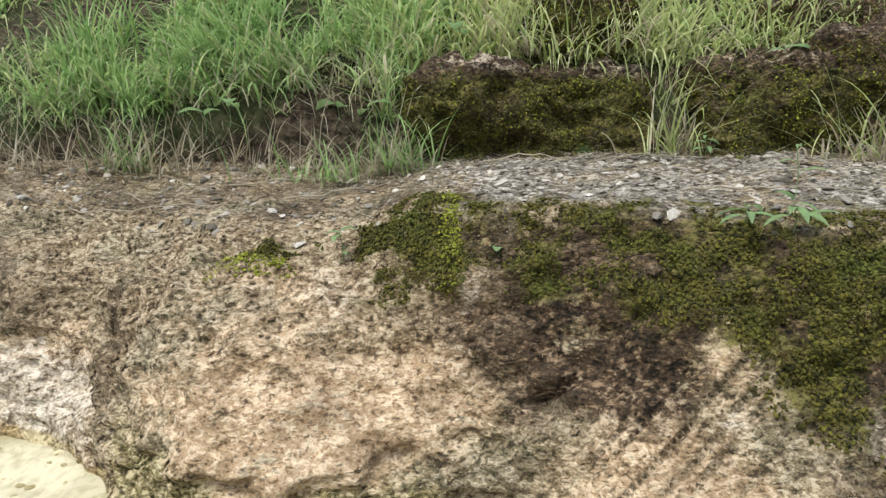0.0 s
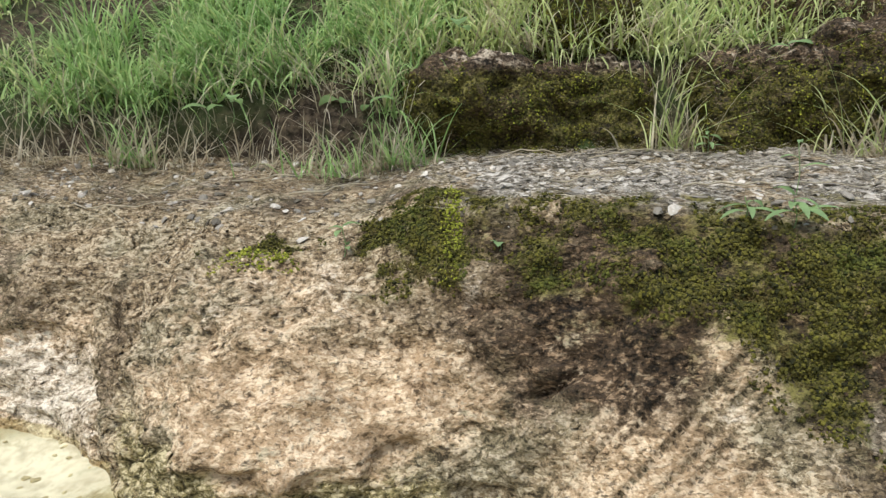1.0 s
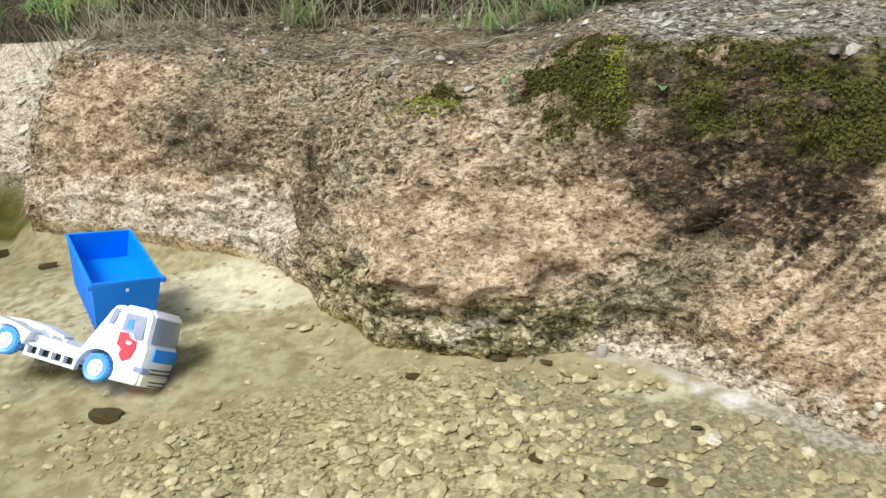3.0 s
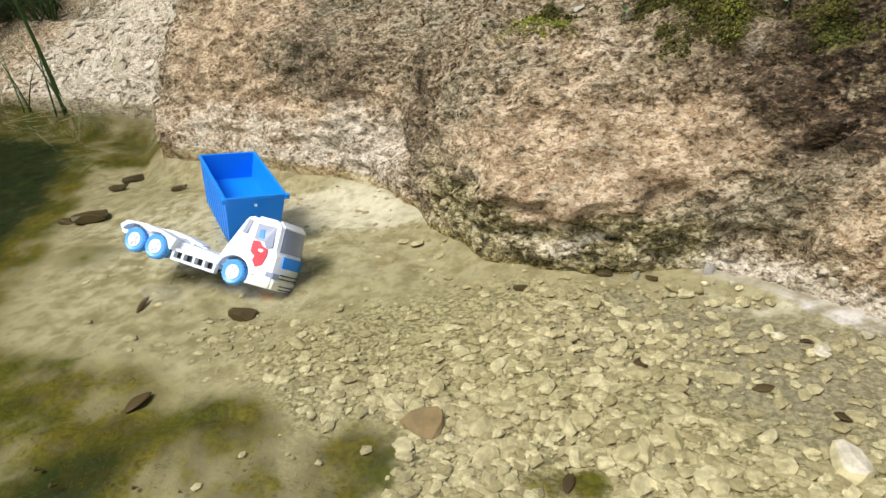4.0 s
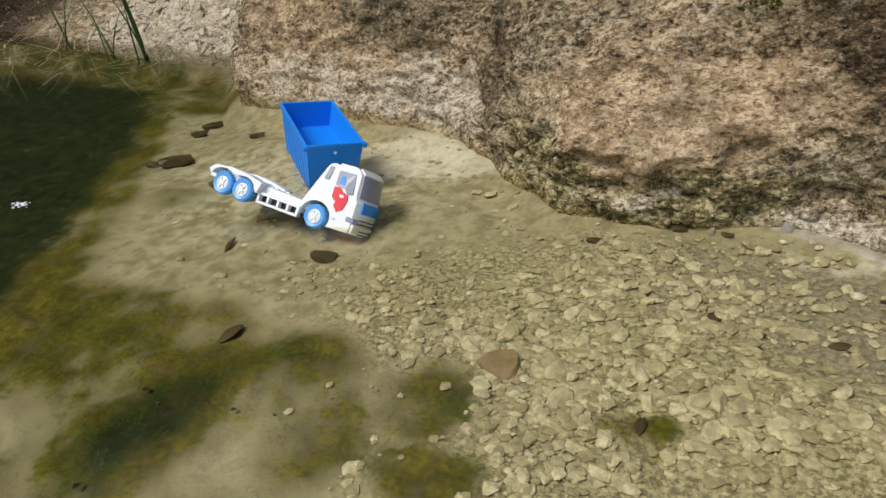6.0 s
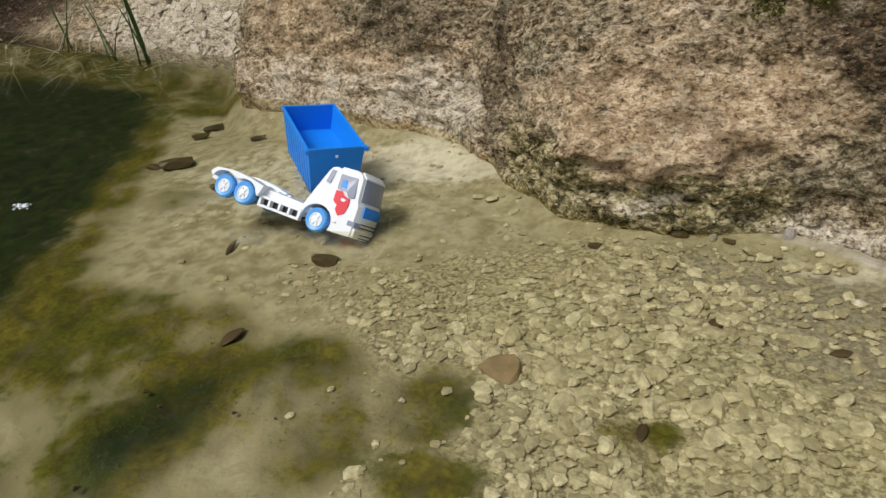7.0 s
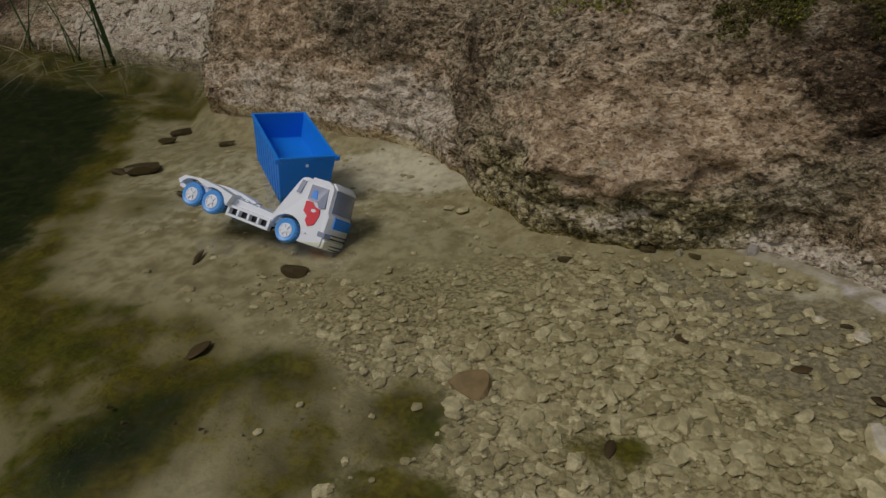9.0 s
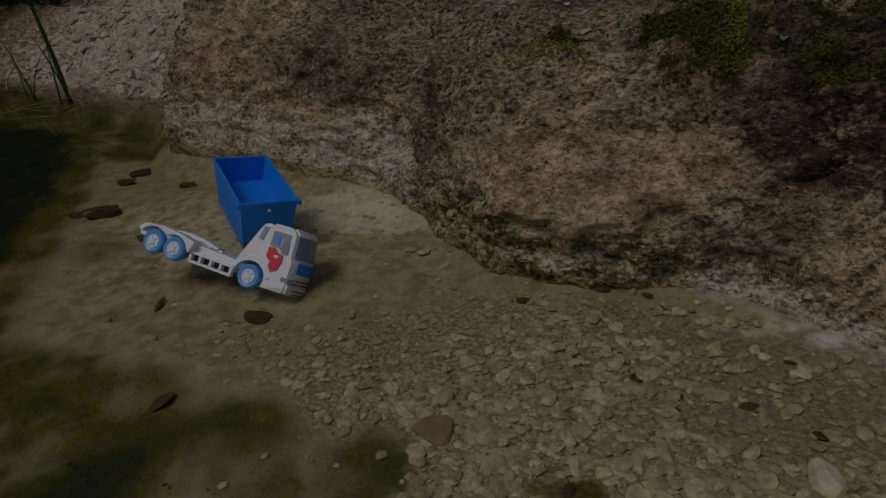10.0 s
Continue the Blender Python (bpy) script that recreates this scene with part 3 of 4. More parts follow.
def ground_z(x, y, lift=0.0):
    """Height of the ledge or slope at a place, by its nearest column and row."""
    c = int(np.argmin(np.abs(xs - x)))
    r = E1 - 10 + int(np.argmin(np.abs(P[E1 - 10:, c, 1] - y)))
    return float(P[r, c, 2]) + lift


def bed_z(x, y):
    c = int(np.argmin(np.abs(xs - x)))
    r = int(np.argmin(np.abs(BP[:, c, 1] - y)))
    return float(BP[r, c, 2])


# ---- pool bed: stones, gravel, waterweed ----
def stone_mesh(seed, flat=0.38):
    r = np.random.default_rng(seed)
    v = ICO2[0] * (1 + 0.16 * r.uniform(-1, 1, (len(ICO2[0]), 1)))
    for _ in range(7):
        n = r.normal(size=3)
        n /= np.linalg.norm(n)
        h = v @ n
        v = v - np.maximum(h - r.uniform(0.45, 0.8), 0)[:, None] * n
    v = v * np.array([1, r.uniform(0.6, 0.9), flat * r.uniform(0.7, 1.1)])
    me = bpy.data.meshes.new("stone")
    me.from_pydata(v.tolist(), [], ICO2[1].tolist())
    return me


def weed_at(x, y):
    """How weedy the bed is at places."""
    col = np.searchsorted(xs, x).clip(0, cols_n - 1)
    r = np.searchsorted(d[:, 0], by[col] - y).clip(0, len(d) - 1)
    return np.maximum(b_weed, b_deep)[r, col]


def bed_points(n, x0, x1, y0, y1, keep):
    q = np.stack([rng.uniform(x0, x1, n * 7), rng.uniform(y0, y1, n * 7)], -1)
    q = q[rng.uniform(0, 1, len(q)) < keep(q[:, 0], q[:, 1]) * (1 - 0.97 * bump01(weed_at(q[:, 0], q[:, 1]), 0.1, 0.5))][:n]
    return np.array([(x, y, bed_z(x, y)) for x, y in q])


def gravel_share(x, y):
    p = np.stack([x, y, 0 * x], -1)
    shore = np.interp(x, SX, BASE_Y)
    return bump01(x + 0.2 * vnoise(p / 0.25, 90) - np.interp(y, [0.3, 0.6, 0.8, 1.0, 1.2, 1.5], [-0.50, -0.65, -0.92, -0.98, -0.72, -0.45]), -0.10, 0.55) * bump01(y, shore - 0.02, shore - 0.16) * (0.25 + 0.75 * bump01(fbm(p, 0.2, 2, 0.5, 91), -0.45, 0.35)) * (1 - 0.75 * blob(x, y, 0.15, 1.28, 0.3, 0.07)) * (1 - 0.5 * blob(x, y, 0.26, 1.2, 0.3, 0.16))


pebbles = bed_points(9500, -1.3, 1.2, -0.1, 1.5, gravel_share)
size = 0.0035 + 0.013 * rng.uniform(0, 1, len(pebbles)) ** 2.2
stuff("gravel", clumps(pebbles + np.array([0, 0, 0.002]), np.tile([0, 0, 1.0], (len(pebbles), 1)), size, 0.42, 0.30), PEBBLE, "pale yellowish gravel on the pool bed", "gravel", False)
sparse = bed_points(420, -1.9, -0.3, 0.2, 1.9, lambda x, y: 0.5 * bump01(x + 0.8 * y, -0.9, -0.3))
stuff("gravel", clumps(sparse, np.tile([0, 0, 1.0], (len(sparse), 1)), 0.004 + 0.012 * rng.uniform(0, 1, len(sparse)) ** 3, 0.45, 0.25), PEBBLE, "scattered silty pebbles on the pool bed", "gravel", False)


def add_stone(me, x, y, size, material, name="stone", yaw=None, sink=0.7):
    ob = new(name, me)
    ob.parent = ground
    ob.matrix_world = Matrix.LocRotScale((x, y, bed_z(x, y) + size * 0.4 * (1 - sink)), Euler((rng.normal(0, 0.12), rng.normal(0, 0.12), rng.uniform(0, 6.28) if yaw is None else yaw)), (size, size, size))
    return ob


stone_meshes = []
for k in range(12):
    me = stone_mesh(100 + k)
    me.materials.append(PEBBLE_ONE)
    stone_meshes.append(me)
dark_mesh, brown_mesh, white_mesh = stone_mesh(7, 0.45), stone_mesh(8, 0.35), stone_mesh(9, 0.7)
for me, mt in ((dark_mesh, DARK_STONE), (brown_mesh, BROWN_STONE), (white_mesh, CHIP)):
    me.materials.append(mt)

# pale slabs that stand out
for x, y, s in ((-0.04, 1.045, 0.034), (-0.71, 1.49, 0.034), (0.08, 1.28, 0.022), (-0.19, 1.32, 0.023), (0.15, 1.15, 0.028), (0.30, 0.87, 0.046), (-0.2, 1.02, 0.030), (0.12, 1.06, 0.030), (0.0, 0.82, 0.032), (-0.02, 1.21, 0.028), (-0.76, 1.50, 0.022), (-0.62, 1.43, 0.02)):
    add_stone(stone_meshes[int(rng.integers(12))], x, y, s, PEBBLE_ONE)
for x, y, _ in bed_points(285, -1.0, 0.75, 0.25, 1.42, gravel_share):
    add_stone(stone_meshes[int(rng.integers(12))], x, y, float(0.013 + 0.020 * rng.uniform() ** 2), PEBBLE_ONE)
for x, y, s in ((-2.10, 1.58, 0.080), (-2.36, 2.04, 0.058), (-2.31, 1.91, 0.05), (-1.97, 1.91, 0.042), (-0.99, 1.06, 0.045), (-0.35, 1.30, 0.022), (-0.17, 1.40, 0.024), (-1.72, 1.42, 0.04), (-0.08, 1.15, 0.016), (-2.2, 1.55, 0.04), (-0.25, 1.405, 0.02), (-0.06, 1.40, 0.018)):
    add_stone(dark_mesh, x, y, s, DARK_STONE, "dark_stone", yaw=rng.normal(0, 0.3), sink=0.5)
add_stone(brown_mesh, -0.37, 0.78, 0.058, BROWN_STONE, "brown_stone", yaw=0.3)
add_stone(white_mesh, 0.06, 1.44, 0.026, CHIP, "pale_stone")
add_stone(white_mesh, -0.10, 1.41, 0.018, CHIP, "pale_stone")

# ---- crust, moss and litter on the bank ----
def crust(n, weight, lo, hi, flat, name, label, category):
    area = np.linalg.norm(np.cross(np.gradient(P, axis=0), np.gradient(P, axis=1)), axis=-1)
    w = (weight * area * near).ravel()
    i = rng.choice(w.size, n, p=w / w.sum())
    s = lo + (hi - lo) * rng.uniform(0, 1, n) ** 2.5
    geo = clumps(P.reshape(-1, 3)[i] + rng.normal(0, 0.004, (n, 3)), N.reshape(-1, 3)[i], s, flat, 0.35)
    k = len(ICO1[0])
    masks = dict(sand=m_sand, dark=m_dark, pale=m_pale, algae=m_algae, litter=m_litter, moss=m_moss * 0.4, wet=m_wet)
    return tagged(mesh_object(name, geo[0], geo[1], ROCK, smooth=False, attrs={q: np.repeat(v.ravel()[i], k) for q, v in masks.items()}), label, category, kind="stuff")


row = np.arange(rows_n)[:, None]
view = bump01(X, -3.2, -2.6) * bump01(X, 1.5, 1.2)
on_face = (row < E1 + 5) * bump01(Z, -0.01, 0.02) * view
bare = np.clip(1 - 1.4 * m_moss, 0, 1) * (1 - 0.8 * sand_patch)
crust(6000, on_face * bare * (1 - 0.55 * m_sand) * (1 - 0.95 * stria), 0.002, 0.009, 0.5, "rock_crust", "crumbly brown crust on the rock bank", "rock crust")
crust(260, on_face * bare * (0.15 + m_algae) * (1 - 0.9 * stria), 0.010, 0.022, 0.4, "rock_crust", "larger crumbled lumps on the rock bank", "rock crust")

p, nr = pick((row < E1 + 20) * bump01(X, -2.25, -2.5) * bump01(X, -4.8, -4.2) * bump01(Z, -0.02, 0.02), 800)
stuff("shore_stones", clumps(p, nr, 0.008 + 0.032 * rng.uniform(0, 1, len(p)) ** 3, 0.3, 0.22, ICO2), SHORE_STONE, "cream coloured broken stones on the far shore", "stones", False)
p, nr = pick((row < E1) * blob(X, Z, 0.30, 0.02, 0.32, 0.05), 130)
stuff("stone_chips", clumps(p, nr, 0.003 + 0.008 * rng.uniform(0, 1, len(p)) ** 2, 0.5, 0.3), PEBBLE, "pale crumbs at the foot of the bank", "stone chips", False)
p, nr = pick(bump01(m_moss + 0.25 * fbm(P, 0.05, 2, 0.5, 52), 0.34, 0.9) * on_face * (1 - 0.5 * on_ledge), 36000)
stuff("moss", clumps(p, nr, 0.0016 + 0.0030 * rng.uniform(0, 1, len(p)) ** 1.8, 0.7, 0.5), MOSS, "dark olive cushion moss on the rock", "moss", False)
p, nr = pick(blob(X, Z, 0.05, 0.60, 0.026, 0.09) * (row < E1 + 8) + 0.8 * blob(X, Y, -0.46, 1.82, 0.10, 0.045), 1700)
stuff("moss", clumps(p, nr, 0.0015 + 0.0025 * rng.uniform(0, 1, len(p)), 0.8, 0.4), BRIGHT_MOSS, "bright yellow-green moss on the rock edge", "moss", False)

top = (row > E1 - 10) * (row < E2) * view * (1 - np.minimum(m_moss * 1.3, 1))
p, nr = pick(top * (0.25 + m_litter * bump01(vnoise(P / 0.09, 95), -0.5, 0.5)), 4600)
stuff("stone_chips", clumps(p, nr, 0.002 + 0.014 * rng.uniform(0, 1, len(p)) ** 4, 0.35, 0.35), CHIP, "grey and whitish stone chips on the ledge", "stone chips", False)
p, nr = pick(top * bump01(X, -0.1, 0.15) * bump01(vnoise(P / 0.12, 96), -0.4, 0.4), 900)
stuff("stone_chips", clumps(p, nr, 0.005 + 0.014 * rng.uniform(0, 1, len(p)) ** 2.5, 0.2, 0.4), CHIP, "flat grey and white flakes of stone on the ledge", "stone chips", False)
p, nr = pick(top * (0.3 + bump01(Y, 2.1, 2.6) + 0.4 * bump01(X, 0.0, 0.2)), 3600)
stuff("straw_litter", ribbons(p + np.array([0, 0, 0.006]), rng.normal(0, 0.5, len(p)) + np.where(rng.uniform(size=len(p)) < 0.5, 0, 3.14), rng.uniform(1.35, 1.55, len(p)), rng.uniform(0.02, 0.20, len(p)), rng.uniform(0.001, 0.0035, len(p)), rng.uniform(-0.1, 0.15, len(p)), 4), STRAW, "dry straw lying on the ledge", "straw")


def twig(x, y, length, yaw, thick=0.003):
    """A thin bent dry twig lying on the ledge."""
    n, v, fc = 14, [], []
    for s in range(n + 1):
        u = s / n
        px, py = x + length * u * math.cos(yaw), y + length * u * math.sin(yaw) + 0.02 * math.sin(u * 5 + x * 9)
        r = thick * (1 - 0.6 * u)
        pz = ground_z(px, py) + 0.006 + 0.010 * math.sin(u * 3.1)
        v += [(px, py + r * math.cos(q), pz + r * math.sin(q)) for q in (0, 1.26, 2.51, 3.77, 5.03)]
    for s in range(n):
        fc += [(s * 5 + q, s * 5 + (q + 1) % 5, s * 5 + 5 + (q + 1) % 5, s * 5 + 5 + q) for q in range(5)]
    return tagged(mesh_object("twig", v, fc, STRAW), "thin dry twig lying on the stony ledge", "twig", "twigs on the ledge")


for x, y, length, yaw in ((0.12, 2.56, 0.34, -0.06), (0.45, 2.45, 0.4, 0.1), (-0.75, 2.5, 0.5, 0.05), (-1.25, 2.35, 0.55, -0.04), (0.3, 2.05, 0.3, 0.2), (0.62, 1.95, 0.45, -0.05), (-0.5, 2.3, 0.35, 0.25), (0.9, 2.2, 0.5, 0.03)):
    twig(x, y, length, yaw)


# ---- mossy blocks behind the ledge ----
def cube_grid(n):
    """Points of a cube's six faces as one closed grid with rounded corners."""
    u = np.linspace(-1, 1, n)
    a, q = np.meshgrid(u, u)
    pts, fcs = [], []
    for axis in range(3):
        for s in (-1, 1):
            g = np.empty((n, n, 3))
            g[..., axis], g[..., (axis + 1) % 3], g[..., (axis + 2) % 3] = s, a, q
            i = np.arange(n * n).reshape(n, n) + len(pts) * n * n
            f4 = np.stack([i[:-1, :-1], i[:-1, 1:], i[1:, 1:], i[1:, :-1]], -1).reshape(-1, 4)
            pts.append(g.reshape(-1, 3))
            fcs.append(f4 if s > 0 else f4[:, ::-1])
    _, first, back = np.unique(np.round(np.concatenate(pts), 5), axis=0, return_index=True, return_inverse=True)
    p = np.concatenate(pts)[first]
    return p / (np.sum(np.abs(p) ** 8, -1, keepdims=True) ** (1 / 8)), back.ravel()[np.concatenate(fcs)]


CUBE = cube_grid(64)


def rock_block(x0, x1, y0, y1, z0, z1, seed, label, moss):
    g = CUBE[0]
    d = g ** 3 / np.linalg.norm(g ** 3, axis=-1, keepdims=True)
    c, h = np.array([(x0 + x1) / 2, (y0 + y1) / 2, (z0 + z1) / 2]), np.array([x1 - x0, y1 - y0, z1 - z0]) / 2
    v = c + g * h
    v = v + d * (0.085 * fbm(v, 0.24, 3, 0.5, seed) + 0.026 * (1 - 2 * np.abs(fbm(v, 0.08, 3, 0.55, seed + 5))))[:, None]
    low = bump01(v[:, 2], z1 + 0.02, z1 - 0.07)
    m = moss * low * (0.75 + 0.25 * vnoise(v / 0.1, seed + 9))
    zero = np.zeros(len(v))
    thing_ob = mesh_object("mossy_rock", v, CUBE[1], ROCK, attrs=dict(sand=zero, dark=1.0 + zero, pale=0.25 * (1 - low), algae=0.4 + zero, litter=0.6 * (1 - low), moss=m, wet=zero))
    tagged(thing_ob, label, "rock", "mossy rocks behind the ledge")
    k = np.where((v[:, 1] < c[1]) & (d[:, 2] > -0.8))[0]
    w = (m[k] + 0.03) ** 1.5
    i = k[rng.choice(len(k), 16000, p=w / w.sum())]
    stuff("moss", clumps(v[i] + rng.normal(0, 0.006, (len(i), 3)), d[i], rng.uniform(0.002, 0.0048, len(i)), 0.7, 0.5), MOSS, "olive moss on the rock behind the ledge", "moss", False)
    i = k[rng.choice(len(k), 5000, p=w ** 2 / (w ** 2).sum())]
    i = i[fbm(v[i] * np.array([1.6, 1, 0.5]), 0.12, 2, 0.5, seed + 20) > -0.2]
    stuff("moss", clumps(v[i] + rng.normal(0, 0.006, (len(i), 3)), d[i], rng.uniform(0.0018, 0.0038, len(i)), 0.7, 0.5), BRIGHT_MOSS, "yellow-green moss on the rock behind the ledge", "moss", False)


rock_block(-0.15, 0.68, 2.66, 3.2, 0.60, 1.05, 201, "dark rock block with olive moss on its face", 1.0)
rock_block(0.86, 1.42, 2.68, 3.2, 0.62, 1.08, 221, "dark rock block overgrown with moss and grass", 0.85)
rock_block(1.28, 2.1, 2.72, 3.2, 0.62, 1.17, 231, "dark rounded rock beside the mossy block", 0.6)
rock_block(0.36, 0.66, 2.95, 3.4, 0.95, 1.36, 241, "dark upper rock under hanging grass", 0.5)
rock_block(1.1, 2.3, 3.02, 3.5, 0.9, 1.33, 261, "dark upper rock ledge below grass", 0.4)


# ---- grass ----
def slope_z(x, y):
    c = np.searchsorted(xs, x).clip(0, cols_n - 1)
    out = np.empty(len(x))
    for k, (q, yy) in enumerate(zip(c, y)):
        out[k] = np.interp(yy, P[E1:, q, 1], P[E1:, q, 2])
    return out


def grass(n, x0, x1, y0, y1, length, material, label, keep=None, droop=(0.5, 1.7), front=0.6, width=(0.004, 0.013)):
    x = rng.uniform(x0, x1, n)
    y = y0 + (y1 - y0) * rng.uniform(0, 1, n) ** 1.3 + np.interp(x, SX, REAR_Y) - 2.7
    ok = rng.uniform(0, 1, n) < (keep(x, y) if keep is not None else 1)
    x, y = x[ok], y[ok]
    # blades grow in tufts
    tuft = np.stack([x, y, 0 * x], -1)
    x = x + 0.03 * vnoise(tuft / 0.05, 301)
    y = y + 0.03 * vnoise(tuft / 0.05, 302)
    z = slope_z(x, y) - 0.01
    k = len(x)
    heading = np.where(rng.uniform(size=k) < front, -1.57 + 1.6 * vnoise(tuft / 0.14, 304) + rng.normal(0, 0.5, k), rng.uniform(0, 6.28, k))
    size = length[0] + (length[1] - length[0]) * rng.uniform(0, 1, k)
    size *= 0.85 + 0.5 * vnoise(tuft / 0.25, 303)
    geo = ribbons(np.stack([x, y, z], -1), heading, rng.uniform(0.0, 1.35, k), size, rng.uniform(*width, k), rng.uniform(*droop, k), 5)
    return stuff("grass", geo, material, label, "grass")


def no_rock(x, y):
    return np.where((x > -0.14) & (y < 2.95), 0.0, 1.0)


def left_bank(x, y):
    return no_rock(x, y) * (1 - 0.6 * bump01(y, 2.95, 2.8) * bump01(x, -0.5, -0.8)) * (0.04 + 0.96 * bump01(fbm(np.stack([x, y, 0 * x], -1), 0.22, 3, 0.55, 310), -0.35, 0.3))


def foot_gap(x, y):
    """Little grows on the earth cut at the foot of the bank."""
    return left_bank(x, y) * np.where((x < -0.25) & (y < 2.83), 0.08, 1.0)


grass(18000, -3.8, 2.8, 2.74, 4.2, (0.10, 0.32), GRASS, "dense green grass on the slope behind the ledge", foot_gap, (0.3, 2.3), 0.15)
grass(5000, -1.75, -0.1, 2.78, 3.3, (0.16, 0.38), GRASS, "tall light green grass above the ledge", foot_gap, (0.5, 2.2), 0.45)
grass(14000, -3.4, 2.6, 2.76, 4.2, (0.10, 0.36), PALE_GRASS, "yellow-green grass among the green", foot_gap, (0.3, 2.4), 0.15)
grass(4200, -0.3, 2.6, 2.92, 3.5, (0.12, 0.4), PALE_GRASS, "pale grass hanging over the upper rocks", None, (0.8, 2.4), 0.6)
grass(1100, -2.8, 0.0, 2.60, 2.92, (0.04, 0.26), STRAW, "dry grass stalks at the rear of the ledge", no_rock, (0.1, 1.8), 0.3, (0.002, 0.005))
# added beyond the view, so that the deep water reflects something dark
grass(9000, -8.5, -4.7, 2.45, 6.0, (0.3, 0.9), REFLECTED_GRASS, "tall dark grass on the bank beyond the pool, added to darken the water's reflection", None, (0.3, 1.6), 0.5, (0.008, 0.016))


k = 700
px, py = rng.uniform(-2.6, -0.1, k), rng.uniform(2.62, 2.9, k)
stuff("dry_stalks", ribbons(np.stack([px, py, slope_z(px, py) + rng.uniform(0, 0.05, k)], -1), rng.uniform(2.6, 6.8, k), rng.uniform(0.3, 1.5, k), rng.uniform(0.06, 0.30, k), rng.uniform(0.003, 0.006, k), rng.uniform(-0.2, 0.8, k), 5), STRAW, "pale dry stalks lying over the foot of the grass bank", "dry stalks")


def grass_tuft(x, y, n, length, material, label, spread=0.05, bend=(0.4, 1.6), z=None):
    t = thing("grass_tuft", pose(x, y, ground_z(x, y) - 0.005 if z is None else z), label, "grass tuft", "grass tufts")
    for mt, share, nm in ((material, 1.0, "green_foliage"), (STRAW, 0.9, "dry_foliage")):
        k = max(3, int(n * share))
        base = np.stack([rng.normal(0, spread, k), rng.normal(0, spread * 0.5, k), np.zeros(k)], -1)
        size = rng.uniform(length[0], length[1], k) * (1.0 if mt is material else 0.7)
        geo = ribbons(base, rng.uniform(0, 6.28, k), rng.uniform(0.0, 1.15, k), size, rng.uniform(0.003, 0.009, k), rng.uniform(*bend, k), 7)
        tagged(mesh_object(nm, geo[0], geo[1], mt, t), kind="stuff")
    return t


grass_tuft(0.76, 2.62, 45, (0.12, 0.50), PALE_GRASS, "tall arching pale green grass between two rocks", 0.06)
grass_tuft(0.82, 2.9, 80, (0.2, 0.6), PALE_GRASS, "tall pale grass between the rocks", 0.12, z=0.86)
grass_tuft(1.45, 2.60, 80, (0.15, 0.5), PALE_GRASS, "long arching grass beside the mossy rock", 0.10)
grass_tuft(-0.17, 2.60, 90, (0.12, 0.33), GRASS, "green grass tuft beside the mossy rock", 0.06)
grass_tuft(-0.42, 2.55, 60, (0.10, 0.26), GRASS, "low grass tuft at the rear of the ledge", 0.10)
grass_tuft(-1.2, 2.70, 70, (0.15, 0.34), GRASS, "upright green grass tuft on the ledge", 0.06)
grass_tuft(0.12, 3.02, 60, (0.12, 0.3), PALE_GRASS, "grass tuft on top of the mossy rock", 0.16, z=1.06)
grass_tuft(0.32, 2.93, 70, (0.15, 0.42), PALE_GRASS, "pale grass tuft on the dark upper rock", 0.14, z=1.12)
grass_tuft(0.60, 2.93, 60, (0.15, 0.45), PALE_GRASS, "pale grass tuft on the dark upper rock", 0.10, z=1.12)
grass_tuft(1.15, 3.0, 60, (0.15, 0.45), PALE_GRASS, "grass hanging over the upper rock", 0.16, z=1.1)


# ---- small broad-leaved plants ----
def leaf_mesh(length, width, fold=0.25, droop=0.5, rise=0.35):
    v, fc, segs = [], [], 6
    x = z = 0.0
    for s in range(segs + 1):
        u = s / segs
        w = width * 0.5 * math.sin(math.pi * min(u * 0.93 + 0.05, 1.0)) ** 0.8
        v += [(x, -w, z + w * fold), (x, 0, z), (x, w, z + w * fold)]
        a = rise - droop * u
        x, z = x + length / segs * math.cos(a), z + length / segs * math.sin(a)
    for s in range(segs):
        for k in (0, 1):
            q = s * 3 + k
            fc.append((q, q + 1, q + 4, q + 3))
    return v, fc


def seedling(place, leaves, label, height, material=LEAF, group="small plants"):
    t = thing("seedling", Matrix.Translation(place), label, "plant", group)
    k = 7
    ring = [(math.cos(q), math.sin(q)) for q in np.linspace(0, 2 * math.pi, 5)[:-1]]
    v = [(0.0012 * a + 0.004 * math.sin(s * 0.6), 0.0012 * b, height * s / k) for s in range(k + 1) for a, b in ring]
    fc = [(s * 4 + a, s * 4 + (a + 1) % 4, s * 4 + 4 + (a + 1) % 4, s * 4 + 4 + a) for s in range(k) for a in range(4)]
    mesh_object("stem", v, fc, material, t)
    for yaw, at, length, width in leaves:
        lv, lf = leaf_mesh(length * 1.15, width * 1.15, 0.25, 1.1)
        leaf = mesh_object("leaf", lv, lf, material, t)
        leaf.matrix_local = pose(0.004 * math.sin(at * k * 0.6), 0, height * at, rng.normal(0, 10), rng.normal(0, 12), yaw)
    return t


def surface(x, z0, z1=None, y=None):
    """A point of the bank near x, by its height or by its y."""
    c = int(np.argmin(np.abs(xs - x)))
    r = int(np.argmin(np.abs(P[:E2, c, 2] - z0))) if y is None else E1 - 40 + int(np.argmin(np.abs(P[E1 - 40:E2, c, 1] - y)))
    return Vector(P[r, c])


